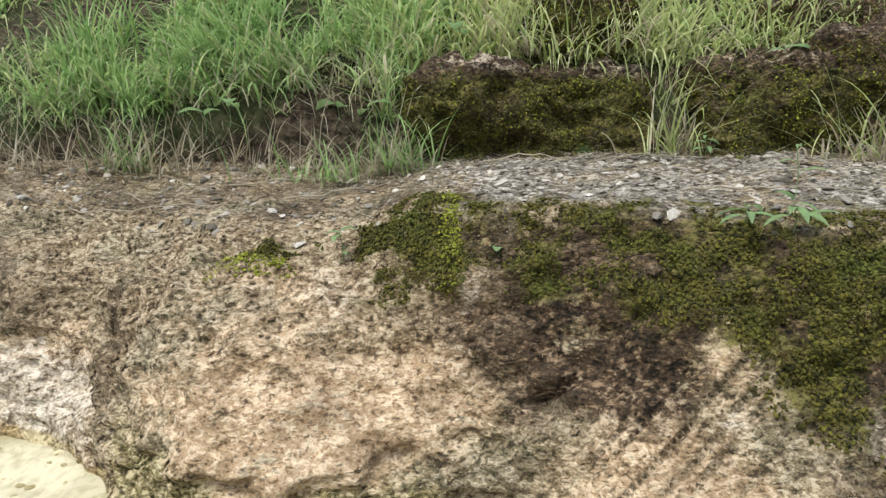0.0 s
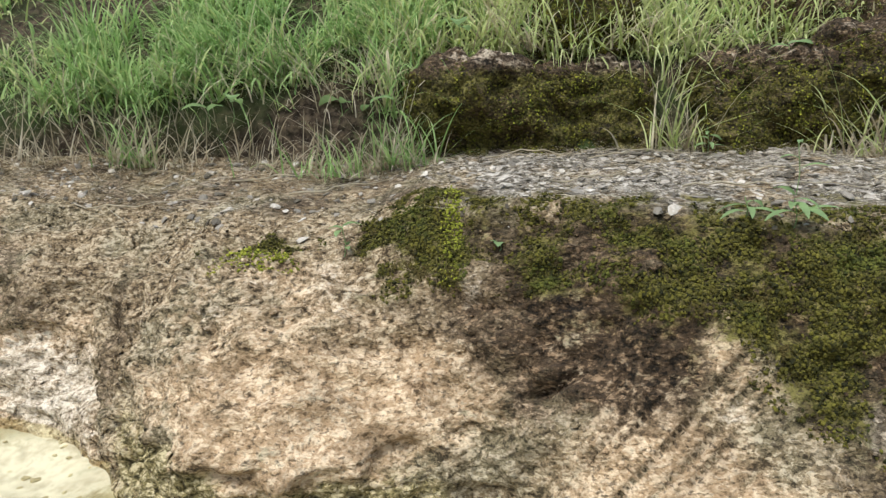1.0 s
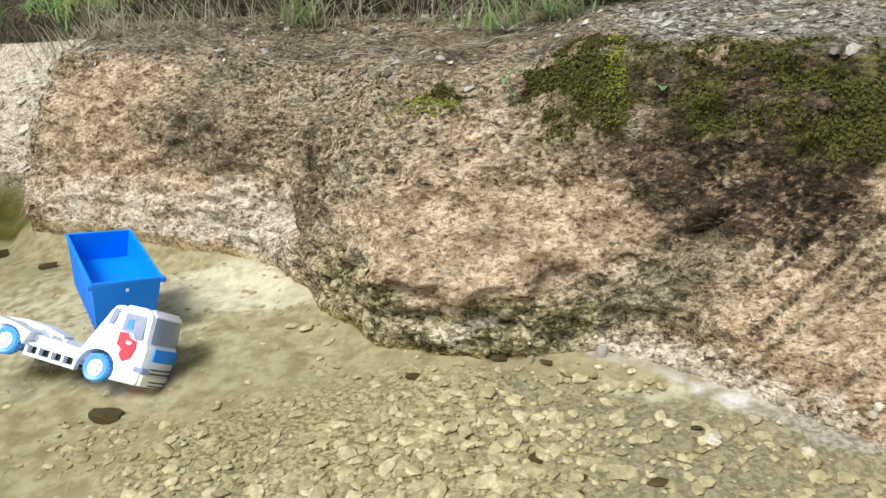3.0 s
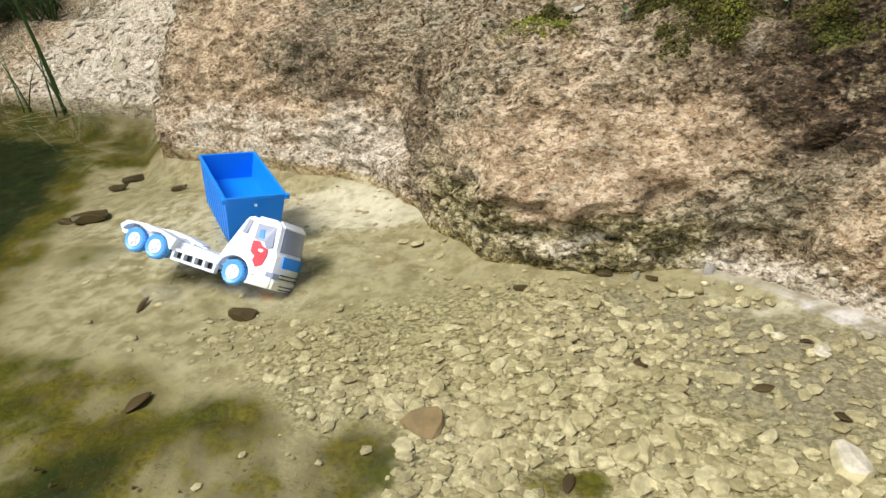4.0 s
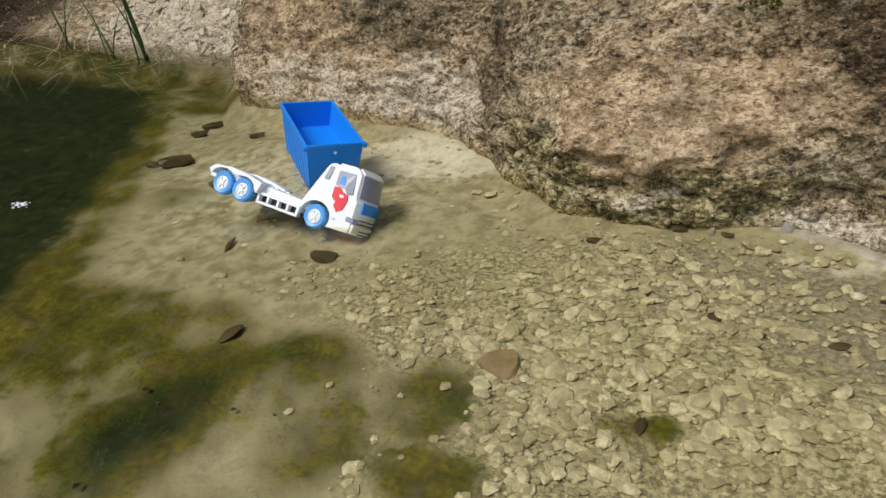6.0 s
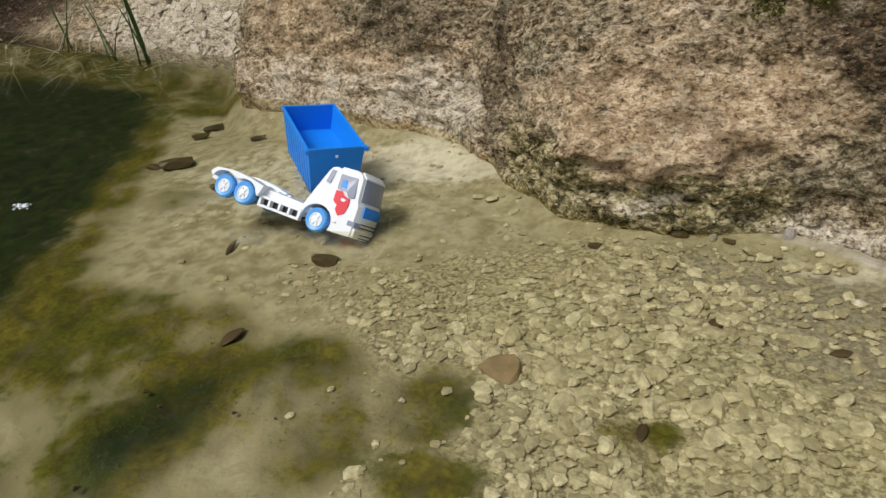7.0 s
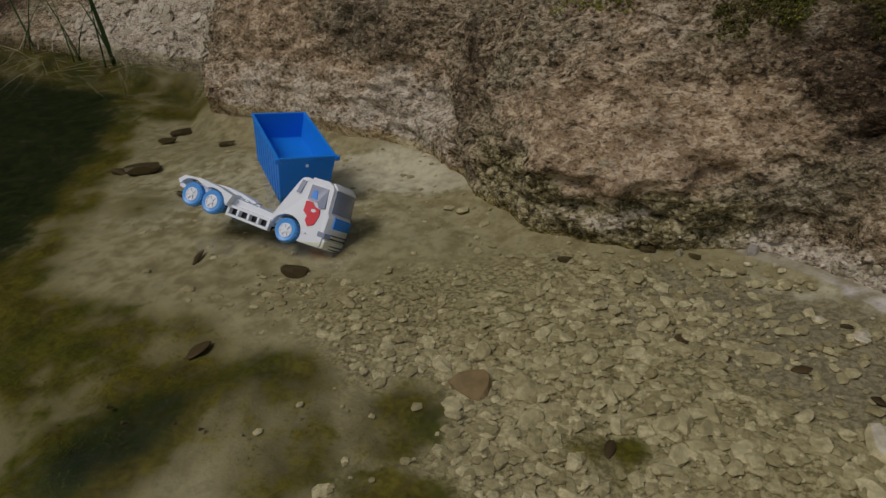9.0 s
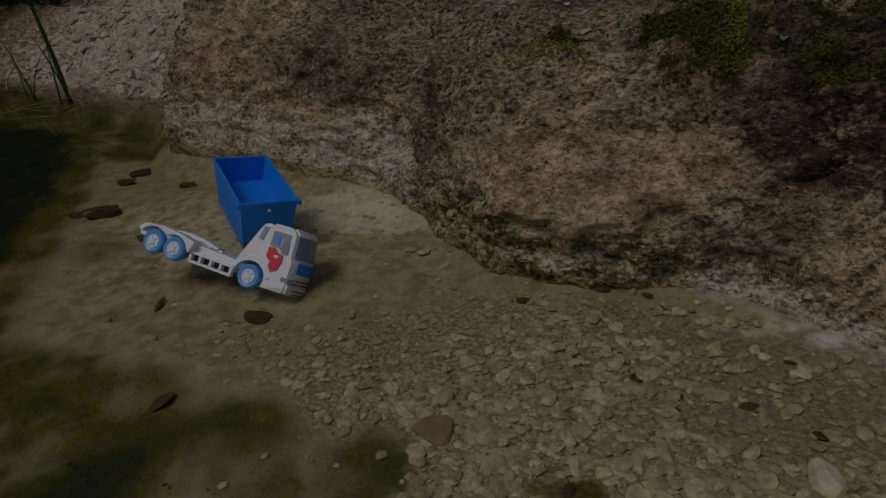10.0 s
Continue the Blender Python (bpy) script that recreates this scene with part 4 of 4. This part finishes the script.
seedling(surface(-0.21, 0, y=1.80), [(0, 1.0, 0.045, 0.024), (180, 0.95, 0.032, 0.022), (250, 0.9, 0.03, 0.02), (90, 0.5, 0.025, 0.016), (300, 0.35, 0.02, 0.013)], "small pale green seedling on the sandy shoulder", 0.075)
seedling(surface(0.16, 0.555), [(-90, 1.0, 0.022, 0.018), (20, 1.0, 0.02, 0.016), (160, 0.9, 0.018, 0.014)], "tiny green seedling in the moss", 0.02)
seedling(surface(0.74, 0.63), [(q, 0.4 + 0.12 * k, 0.075 - 0.005 * k, 0.016) for k, q in enumerate((-20, -160, -60, -120, -85, -40, 190))], "green plant with narrow leaves on the edge", 0.06)
seedling(surface(0.66, 0.645), [(q, 0.3 + 0.1 * k, 0.06, 0.013) for k, q in enumerate((200, -30, -100, 150, 40))], "green plant with narrow leaves on the edge", 0.045)
seedling(Vector((0.86, 2.55, ground_z(0.86, 2.55))), [(q, 0.3 + 0.1 * k, 0.05, 0.014) for k, q in enumerate((-30, 200, -90, 120, 20, 250))], "slender green weed at the foot of the rock", 0.10)
seedling(Vector((0.86, 1.85, ground_z(0.86, 1.85))), [(-40, 0.5, 0.06, 0.012), (200, 0.7, 0.05, 0.01), (60, 1.0, 0.05, 0.01)], "thin green sprout on the ledge", 0.12)
for x, y, z, q in ((-0.80, 2.66, 0.93, -70), (-0.90, 2.68, 0.90, 200), (-0.30, 2.72, 0.92, -20), (-0.42, 2.75, 0.93, 160), (0.02, 2.78, 1.20, -90), (1.18, 2.75, 1.12, 10)):
    seedling(Vector((x, y, z - 0.08)), [(q, 1.0, 0.085, 0.055), (q + 150, 0.9, 0.06, 0.04)], "broad-leaved weed among the grass", 0.08)

# ---- reeds and dead stalks at the far shore ----
def reed(x, y, blades, label):
    """Upright blades from one root. blades: heading, lean, length, width, droop."""
    t = thing("reed", pose(x, y, -0.03), label, "reed", "reeds")
    for heading, lean, length, width, droop in blades:
        geo = ribbons(np.array([[rng.normal(0, 0.03), rng.normal(0, 0.03), 0.0]]), np.array([heading]), np.array([lean]), np.array([length]), np.array([width]), np.array([droop]), 9)
        ob = mesh_object("blade", geo[0], geo[1], REED, t)
        ob.modifiers.new("thickness", "SOLIDIFY").thickness = 0.0012


reed(-3.36, 2.60, [(3.3, 0.10, 1.0, 0.036, 0.25), (3.0, 0.35, 0.5, 0.012, 0.5), (-0.6, 0.2, 0.45, 0.010, 0.4)], "broad green reed blade standing at the water's edge")
reed(-3.72, 2.64, [(3.2, 0.32, 0.6, 0.009, 0.3), (2.6, 0.5, 0.5, 0.008, 0.4), (3.6, 0.2, 0.4, 0.008, 0.3), (0.2, 0.3, 0.4, 0.009, 0.6)], "thin green reed blades at the water's edge")
reed(-4.35, 2.75, [(2.9, 0.4, 0.7, 0.012, 0.4), (0.4, 0.25, 0.6, 0.013, 0.3), (0.3, 0.5, 0.5, 0.010, 0.5)], "thin green reed blades at the water's edge")
k = 150
dead = np.stack([rng.uniform(-5.2, -3.0, k), rng.uniform(2.2, 2.85, k), rng.uniform(0.002, 0.04, k)], -1)
stuff("dead_stalks", ribbons(dead, rng.normal(0, 0.6, k), rng.uniform(1.15, 1.52, k), rng.uniform(0.1, 0.5, k), rng.uniform(0.004, 0.010, k), rng.uniform(-0.1, 0.2, k), 5), STRAW, "dead straw stalks on the shore", "dead stalks")


# ---- fluffy algae on the bed ----
def algae_strands(n, x0, x1, y0, y1):
    q = np.stack([rng.uniform(x0, x1, n * 4), rng.uniform(y0, y1, n * 4)], -1)
    q = q[rng.uniform(0, 1, len(q)) < bump01(weed_at(q[:, 0], q[:, 1]), 0.45, 1.0) * (0.25 + 0.75 * bump01(fbm(np.stack([q[:, 0], q[:, 1], 0 * q[:, 0]], -1), 0.06, 3, 0.6, 131), -0.25, 0.3))][:n]
    base = np.array([(x, y, bed_z(x, y) - 0.001) for x, y in q])
    k = len(base)
    stuff("algae_strands", ribbons(base, rng.uniform(0, 6.28, k), rng.uniform(1.1, 1.5, k), rng.uniform(0.004, 0.010, k), rng.uniform(0.0003, 0.0008, k), rng.uniform(-0.4, 0.5, k), 3), ALGAE_STRAND, "fluffy olive algae on the pool bed", "algae")


algae_strands(16000, -1.9, 0.05, 0.1, 1.0)
algae_strands(2500, -3.3, -2.2, 1.7, 2.5)


# ---- leaves and twigs in the water ----
def dead_leaf(x, y, length, width, yaw, lift=0.004, label="dark dead leaf lying in the shallow water"):
    v, fc = leaf_mesh(length, width, 0.2, 0.2, 0.1)
    ob = mesh_object("dead_leaf", v, fc, DEAD_LEAF)
    ob.matrix_world = pose(x, y, bed_z(x, y) + lift, rng.normal(0, 7), rng.normal(0, 6), yaw)
    solid = ob.modifiers.new("thickness", "SOLIDIFY")
    solid.thickness = 0.0012
    return tagged(ob, label, "leaf", "dead leaves")


for x, y, a, b, yaw in ((-0.05, 1.06, 0.04, 0.03, 60), (-0.30, 0.82, 0.05, 0.028, 35), (0.16, 1.04, 0.045, 0.02, 20), (-0.98, 0.66, 0.065, 0.032, 80), (-1.29, 1.0, 0.075, 0.016, 110), (0.05, 0.97, 0.035, 0.016, 100), (0.04, 1.03, 0.02, 0.013, 30), (-0.10, 0.70, 0.05, 0.02, 95), (0.24, 1.2, 0.025, 0.012, 10), (0.31, 0.98, 0.03, 0.02, 150)):
    dead_leaf(x, y, a, b, yaw, 0.001)


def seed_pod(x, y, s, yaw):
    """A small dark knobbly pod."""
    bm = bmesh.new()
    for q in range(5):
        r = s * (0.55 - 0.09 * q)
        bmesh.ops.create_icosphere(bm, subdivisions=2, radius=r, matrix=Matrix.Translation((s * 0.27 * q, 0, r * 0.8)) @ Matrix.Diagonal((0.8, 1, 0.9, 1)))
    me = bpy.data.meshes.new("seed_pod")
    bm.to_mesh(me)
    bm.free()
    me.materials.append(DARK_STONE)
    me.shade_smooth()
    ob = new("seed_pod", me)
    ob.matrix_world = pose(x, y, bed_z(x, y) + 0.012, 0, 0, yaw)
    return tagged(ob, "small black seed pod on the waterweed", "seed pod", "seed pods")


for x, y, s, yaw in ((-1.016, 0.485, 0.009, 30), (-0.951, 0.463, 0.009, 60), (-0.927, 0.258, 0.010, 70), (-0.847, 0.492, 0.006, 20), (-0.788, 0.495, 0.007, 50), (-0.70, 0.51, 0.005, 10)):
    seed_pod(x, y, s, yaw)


# ---- toy truck, fallen on its side in the water ----
def extruded(points, y0, y1, bevel=0.003):
    """A side outline (x, z) carried across from y0 to y1, with softened edges."""
    bm = bmesh.new()
    vs = [bm.verts.new((x, y0, z)) for x, z in points]
    fc = bm.faces.new(vs)
    out = bmesh.ops.extrude_face_region(bm, geom=[fc])
    bmesh.ops.translate(bm, vec=(0, y1 - y0, 0), verts=[g for g in out["geom"] if isinstance(g, bmesh.types.BMVert)])
    bmesh.ops.recalc_face_normals(bm, faces=bm.faces[:])
    if bevel:
        bmesh.ops.bevel(bm, geom=bm.edges[:], offset=bevel, segments=2, affect="EDGES", profile=0.5, clamp_overlap=True)
    return bm


def slab(x0, x1, y0, y1, z0, z1, bevel=0.0015):
    bm = bmesh.new()
    bmesh.ops.create_cube(bm, size=1, matrix=Matrix.Translation(((x0 + x1) / 2, (y0 + y1) / 2, (z0 + z1) / 2)) @ Matrix.Diagonal((x1 - x0, y1 - y0, z1 - z0, 1)))
    bmesh.ops.bevel(bm, geom=bm.edges[:], offset=bevel, segments=2, affect="EDGES", profile=0.5)
    return bm


def lathe(profile, n=28):
    """Rings of (radius, y) turned about the y axis."""
    bm = bmesh.new()
    rings = [[bm.verts.new((r * math.cos(2 * math.pi * k / n), y, r * math.sin(2 * math.pi * k / n))) for k in range(n)] for r, y in profile]
    for a, b in zip(rings, rings[1:]):
        for k in range(n):
            bm.faces.new((a[k], a[(k + 1) % n], b[(k + 1) % n], b[k]))
    bm.faces.new(rings[0])
    bm.faces.new(rings[-1][::-1])
    bmesh.ops.recalc_face_normals(bm, faces=bm.faces[:])
    return bm


def wheel(truck, x, y, out):
    """A ribbed blue tyre with a white spoked rim. out: -1 or 1, the side that it faces."""
    w = part("wheel", lathe([(0.010, -0.011), (0.012, 0.011)]), WHITE, truck)
    w.matrix_local = pose(x, y, 0)
    r = 0.032
    n = 84
    tyre = lathe([(0.017, -0.010), (r - 0.004, -0.013), (r, -0.009), (r, -0.003), (r - 0.0025, 0.0), (r, 0.003), (r, 0.009), (r - 0.004, 0.013), (0.017, 0.010)], n)
    for q, v in enumerate(tyre.verts):
        if math.hypot(v.co.x, v.co.z) > r - 0.003 and q % n % 4 > 1:
            v.co.x, v.co.z = v.co.x * 1.045, v.co.z * 1.045
    part("tyre", tyre, LIGHT_BLUE, w, "light blue ribbed tyre")
    rim = lathe([(0.019, out * 0.009), (0.019, out * 0.0125), (0.0165, out * 0.013), (0.015, out * 0.0105), (0.0065, out * 0.0105), (0.006, out * 0.0145), (0.0005, out * 0.0150)])
    for q in range(6):
        a = 2 * math.pi * q / 6
        bmesh.ops.create_cube(rim, size=1, matrix=Matrix.Rotation(-a, 4, "Y") @ Matrix.Translation((0.011, out * 0.012, 0)) @ Matrix.Diagonal((0.010, 0.004, 0.0035, 1)))
    part("rim", rim, WHITE, w, "white spoked rim")


def toy_truck(m):
    t = thing("toy_truck", m, "white toy truck chassis and cab lying tilted in the water", "toy truck")
    WB, MID, HALF, CAB = 0.3121, 0.0685, 0.0738, 0.0735
    part("chassis", extruded([(-0.055, 0.006), (0.30, 0.006), (0.30, 0.026), (0.215, 0.030), (0.10, 0.032), (0.085, 0.036), (-0.045, 0.034), (-0.055, 0.028)], -0.056, 0.056), WHITE, t, "white plastic chassis deck")
    part("tail_bar", slab(-0.062, -0.050, -0.055, 0.055, 0.008, 0.026), WHITE, t)
    for s in (-1, 1):
        arch = [(-0.045, 0.018)] + [(0.034 * 1.25 * math.cos(a), 0.012 + 0.030 * math.sin(a)) for a in np.linspace(2.9, 0.9, 8)] + [(MID + 0.0425 * math.cos(a), 0.006 + 0.032 * math.sin(a)) for a in np.linspace(2.2, 0.2, 8)] + [(MID + 0.05, 0.004), (MID + 0.06, 0.036), (MID + 0.01, 0.046), (0.02, 0.050), (-0.035, 0.044), (-0.052, 0.028)]
        part("fender", extruded(arch, s * 0.040, s * (HALF + 0.006), 0.0), WHITE, t)
        frame_bm = slab(0.118, 0.256, s * 0.050, s * 0.066, 0.004, 0.012)
        for x0, x1, z0, z1 in ((0.118, 0.256, -0.020, -0.013), (0.118, 0.126, -0.015, 0.006), (0.150, 0.157, -0.015, 0.006), (0.184, 0.191, -0.015, 0.006), (0.216, 0.223, -0.015, 0.006), (0.248, 0.256, -0.015, 0.006)):
            bmesh.ops.create_cube(frame_bm, size=1, matrix=Matrix.Translation(((x0 + x1) / 2, s * 0.058, (z0 + z1) / 2)) @ Matrix.Diagonal((x1 - x0, 0.016, z1 - z0, 1)))
        part("side_guard", frame_bm, WHITE, t, "white open side guard")
        part("tank", slab(0.124, 0.250, s * 0.030, s * 0.049, -0.016, 0.004), BLACK, t, "black underside block")
        for x in (0.0, MID, WB):
            wheel(t, x, s * (HALF - 0.012), s)
    for x in (0.0, MID, WB):
        axle = lathe([(0.004, -0.06), (0.004, 0.06)], 10)
        part("axle", axle, BLACK, t).matrix_local = pose(x, 0, 0)
    for x in (0.13, 0.17, 0.24):
        part("deck_lug", slab(x, x + 0.012, -0.018, -0.008, 0.026, 0.035), WHITE, t)
    well = [(WB + 0.043 * math.cos(a), 0.043 * math.sin(a)) for a in np.linspace(-0.45, 3.3, 13)]
    outline = [(0.266, 0.030), (0.274, 0.055), (0.303, 0.138), (0.310, 0.152), (0.322, 0.157), (0.334, 0.155), (0.338, 0.162), (0.385, 0.164), (0.404, 0.158), (0.414, 0.146), (0.4235, 0.084), (0.430, 0.072), (0.431, -0.010), (0.426, -0.016), (0.354, -0.018)] + well

    def bow(bm):
        """Rounds the cab's nose in plan and draws its roof in."""
        for v in bm.verts:
            f = min(max((v.co.x - 0.36) / 0.06, 0), 1.1)
            v.co.x -= 0.018 * f * abs(v.co.y / CAB) ** 2.4
            v.co.y *= 1 - 0.06 * f - 0.07 * min(max((v.co.z - 0.09) / 0.07, 0), 1)
        return bm

    def across(points, y0, y1, n=14):
        """A side outline carried across in n steps, to be bowed."""
        bm = bmesh.new()
        rings = [[bm.verts.new((x, y0 + (y1 - y0) * k / n, z)) for x, z in points] for k in range(n + 1)]
        for a, b in zip(rings, rings[1:]):
            for k in range(len(points)):
                bm.faces.new((a[k], a[(k + 1) % len(points)], b[(k + 1) % len(points)], b[k]))
        caps = [bm.faces.new(rings[0]), bm.faces.new(rings[-1][::-1])]
        bmesh.ops.recalc_face_normals(bm, faces=bm.faces[:])
        return bm, [e for f in caps for e in f.edges]

    body, rim = across(outline, -CAB, CAB)
    bmesh.ops.bevel(body, geom=rim, offset=0.008, segments=3, affect="EDGES", profile=0.5, clamp_overlap=True)
    cab = part("cab", bow(body), WHITE, t, "white plastic cab")
    cab.matrix_local = Matrix.Translation((-0.028, 0, 0.001)) @ Matrix.Diagonal((1.08, 0.97, 0.96, 1))
    part("windscreen", bow(across([(0.4145, 0.147), (0.4235, 0.0855), (0.4265, 0.0865), (0.4175, 0.148)], -CAB + 0.007, CAB - 0.007)[0]), GREY_GLASS, cab, "grey windscreen")
    part("visor", bow(across([(0.398, 0.160), (0.417, 0.148), (0.4195, 0.152), (0.401, 0.166)], -CAB + 0.006, CAB - 0.006)[0]), WHITE, cab)
    part("grille", bow(across([(0.4265, 0.077), (0.4325, 0.076), (0.434, 0.046), (0.430, 0.046)], -0.056, 0.056)[0]), BLUE, cab, "blue grille panel")
    part("bumper", bow(across([(0.420, -0.014), (0.435, -0.014), (0.437, -0.010), (0.437, 0.008), (0.434, 0.011), (0.420, 0.011)], -CAB + 0.004, CAB - 0.004)[0]), WHITE, cab)
    for z in (-0.012, -0.003, 0.016, 0.026):
        part("grille_slot", bow(across([(u, q) for u, q in ((0.4292, z), (0.4335, z), (0.4335, z + 0.003), (0.4292, z + 0.003))] if z > 0.01 else [(0.4340, z), (0.4384, z), (0.4384, z + 0.003), (0.4340, z + 0.003)], -0.052, 0.052)[0]), BLACK, cab)
    for s in (-1, 1):
        y0, y1 = s * (CAB - 0.001), s * (CAB + 0.0015)
        part("side_window", bow(extruded([(0.340, 0.142), (0.398, 0.144), (0.408, 0.090), (0.386, 0.086), (0.374, 0.100), (0.342, 0.100)], y0, y1, 0.0)), GREY_GLASS, cab, "grey side window")
        part("seat", bow(extruded([(0.350, 0.128), (0.361, 0.130), (0.370, 0.106), (0.350, 0.106)], s * CAB, s * (CAB + 0.002), 0.0)), BLUE, cab, "blue seat seen in the window")
        part("rear_vent", bow(extruded([(0.311, 0.146), (0.323, 0.146), (0.318, 0.108), (0.306, 0.108)], y0, y1, 0.0)), GREY_GLASS, cab)
        part("door_sticker", bow(extruded([(0.341, 0.095), (0.358, 0.097), (0.370, 0.087), (0.392, 0.083), (0.396, 0.066), (0.389, 0.040), (0.368, 0.030), (0.354, 0.044), (0.356, 0.056), (0.342, 0.066)], y0, s * (CAB + 0.001), 0.0)), RED, cab, "red door sticker")
        part("sticker_mark", bow(extruded([(0.362, 0.078), (0.374, 0.080), (0.382, 0.076), (0.374, 0.070), (0.363, 0.072)], y0, s * (CAB + 0.0016), 0.0)), WHITE, cab)
        part("headlight", bow(slab(0.412, 0.436, s * (CAB - 0.016), s * (CAB + 0.001), 0.014, 0.028)), GREY_GLASS, cab, "dark headlight")
        part("door_handle", slab(0.356, 0.368, s * CAB, s * (CAB + 0.003), 0.008, 0.013, 0.001), WHITE, cab)
    return t


toy_truck(Matrix.LocRotScale((-1.3702, 1.177, 0.0425), Matrix.Rotation(radians(0.49), 3, "Z") @ Matrix.Rotation(radians(11.08), 3, "Y") @ Matrix.Rotation(radians(-34.37), 3, "X"), None))


def dump_bed(m):
    """The truck's loose tipper body: an open tapered tray with a rim, ribs and pivot pegs."""
    L, W, H = 0.3431 / 2, 0.1798 / 2, 0.1589
    t = thing("dump_bed", m, "blue plastic tipper body come off the toy truck", "toy part")
    bm = bmesh.new()

    def ring(dx, dy, z):
        return [bm.verts.new((sx * dx, sy * dy, z)) for sx, sy in ((-1, -1), (1, -1), (1, 1), (-1, 1))]

    levels = [ring(L - 0.014, W - 0.018, 0.0), ring(L - 0.003, W - 0.004, H - 0.010), ring(L, W, H - 0.008), ring(L, W, H), ring(L - 0.008, W - 0.008, H), ring(L - 0.014, W - 0.016, 0.075)]
    for a, b in zip(levels, levels[1:]):
        for k in range(4):
            bm.faces.new((a[k], a[(k + 1) % 4], b[(k + 1) % 4], b[k]))
    bm.faces.new(levels[0][::-1])
    bm.faces.new(levels[-1])
    bmesh.ops.recalc_face_normals(bm, faces=bm.faces[:])
    bmesh.ops.bevel(bm, geom=bm.edges[:], offset=0.0018, segments=2, affect="EDGES", profile=0.5)
    tray = part("tray", bm, BLUE, t, "blue open tray")
    for s in (-1, 1):
        for k in range(9):
            x = -L + 0.035 + k * (2 * L - 0.07) / 8
            rib = slab(x - 0.0025, x + 0.0025, -0.002, 0.002, 0.004, H - 0.014, 0.001)
            ob = part("rib", rib, BLUE, tray)
            ob.matrix_local = pose(0, s * (W - 0.018), 0, -s * 5.2, 0, 0)
        ob = part("pivot_peg", slab(L - 0.012, L + 0.004, s * W - 0.006, s * W + 0.008, H - 0.016, H - 0.002, 0.002), BLUE, t)
        for x in (-0.11, -0.07):
            part("hinge_lug", slab(x, x + 0.006, s * 0.04 - 0.006, s * 0.04 + 0.006, -0.016, 0.004, 0.001), BLUE, t)
    part("bolt", slab(L - 0.003, L + 0.001, -0.004, 0.004, H - 0.032, H - 0.024, 0.001), WHITE, t, "pale bolt head")
    return t


dump_bed(Matrix.LocRotScale((-1.3136, 1.482, -0.0116), Matrix.Rotation(radians(-39.69), 3, "Z") @ Matrix.Rotation(radians(7.81), 3, "Y") @ Matrix.Rotation(radians(-8.71), 3, "X"), None))


# ---- a little foam on the deep water ----
k = 40
foam = np.stack([rng.normal(-2.05, 0.018, k), rng.normal(0.93, 0.010, k), np.full(k, 0.001)], -1)
stuff("foam", clumps(foam, np.tile([0, 0, 1.0], (k, 1)), rng.uniform(0.002, 0.006, k), 0.5, 0.1), WHITE, "small patch of white foam bubbles on the water", "foam")
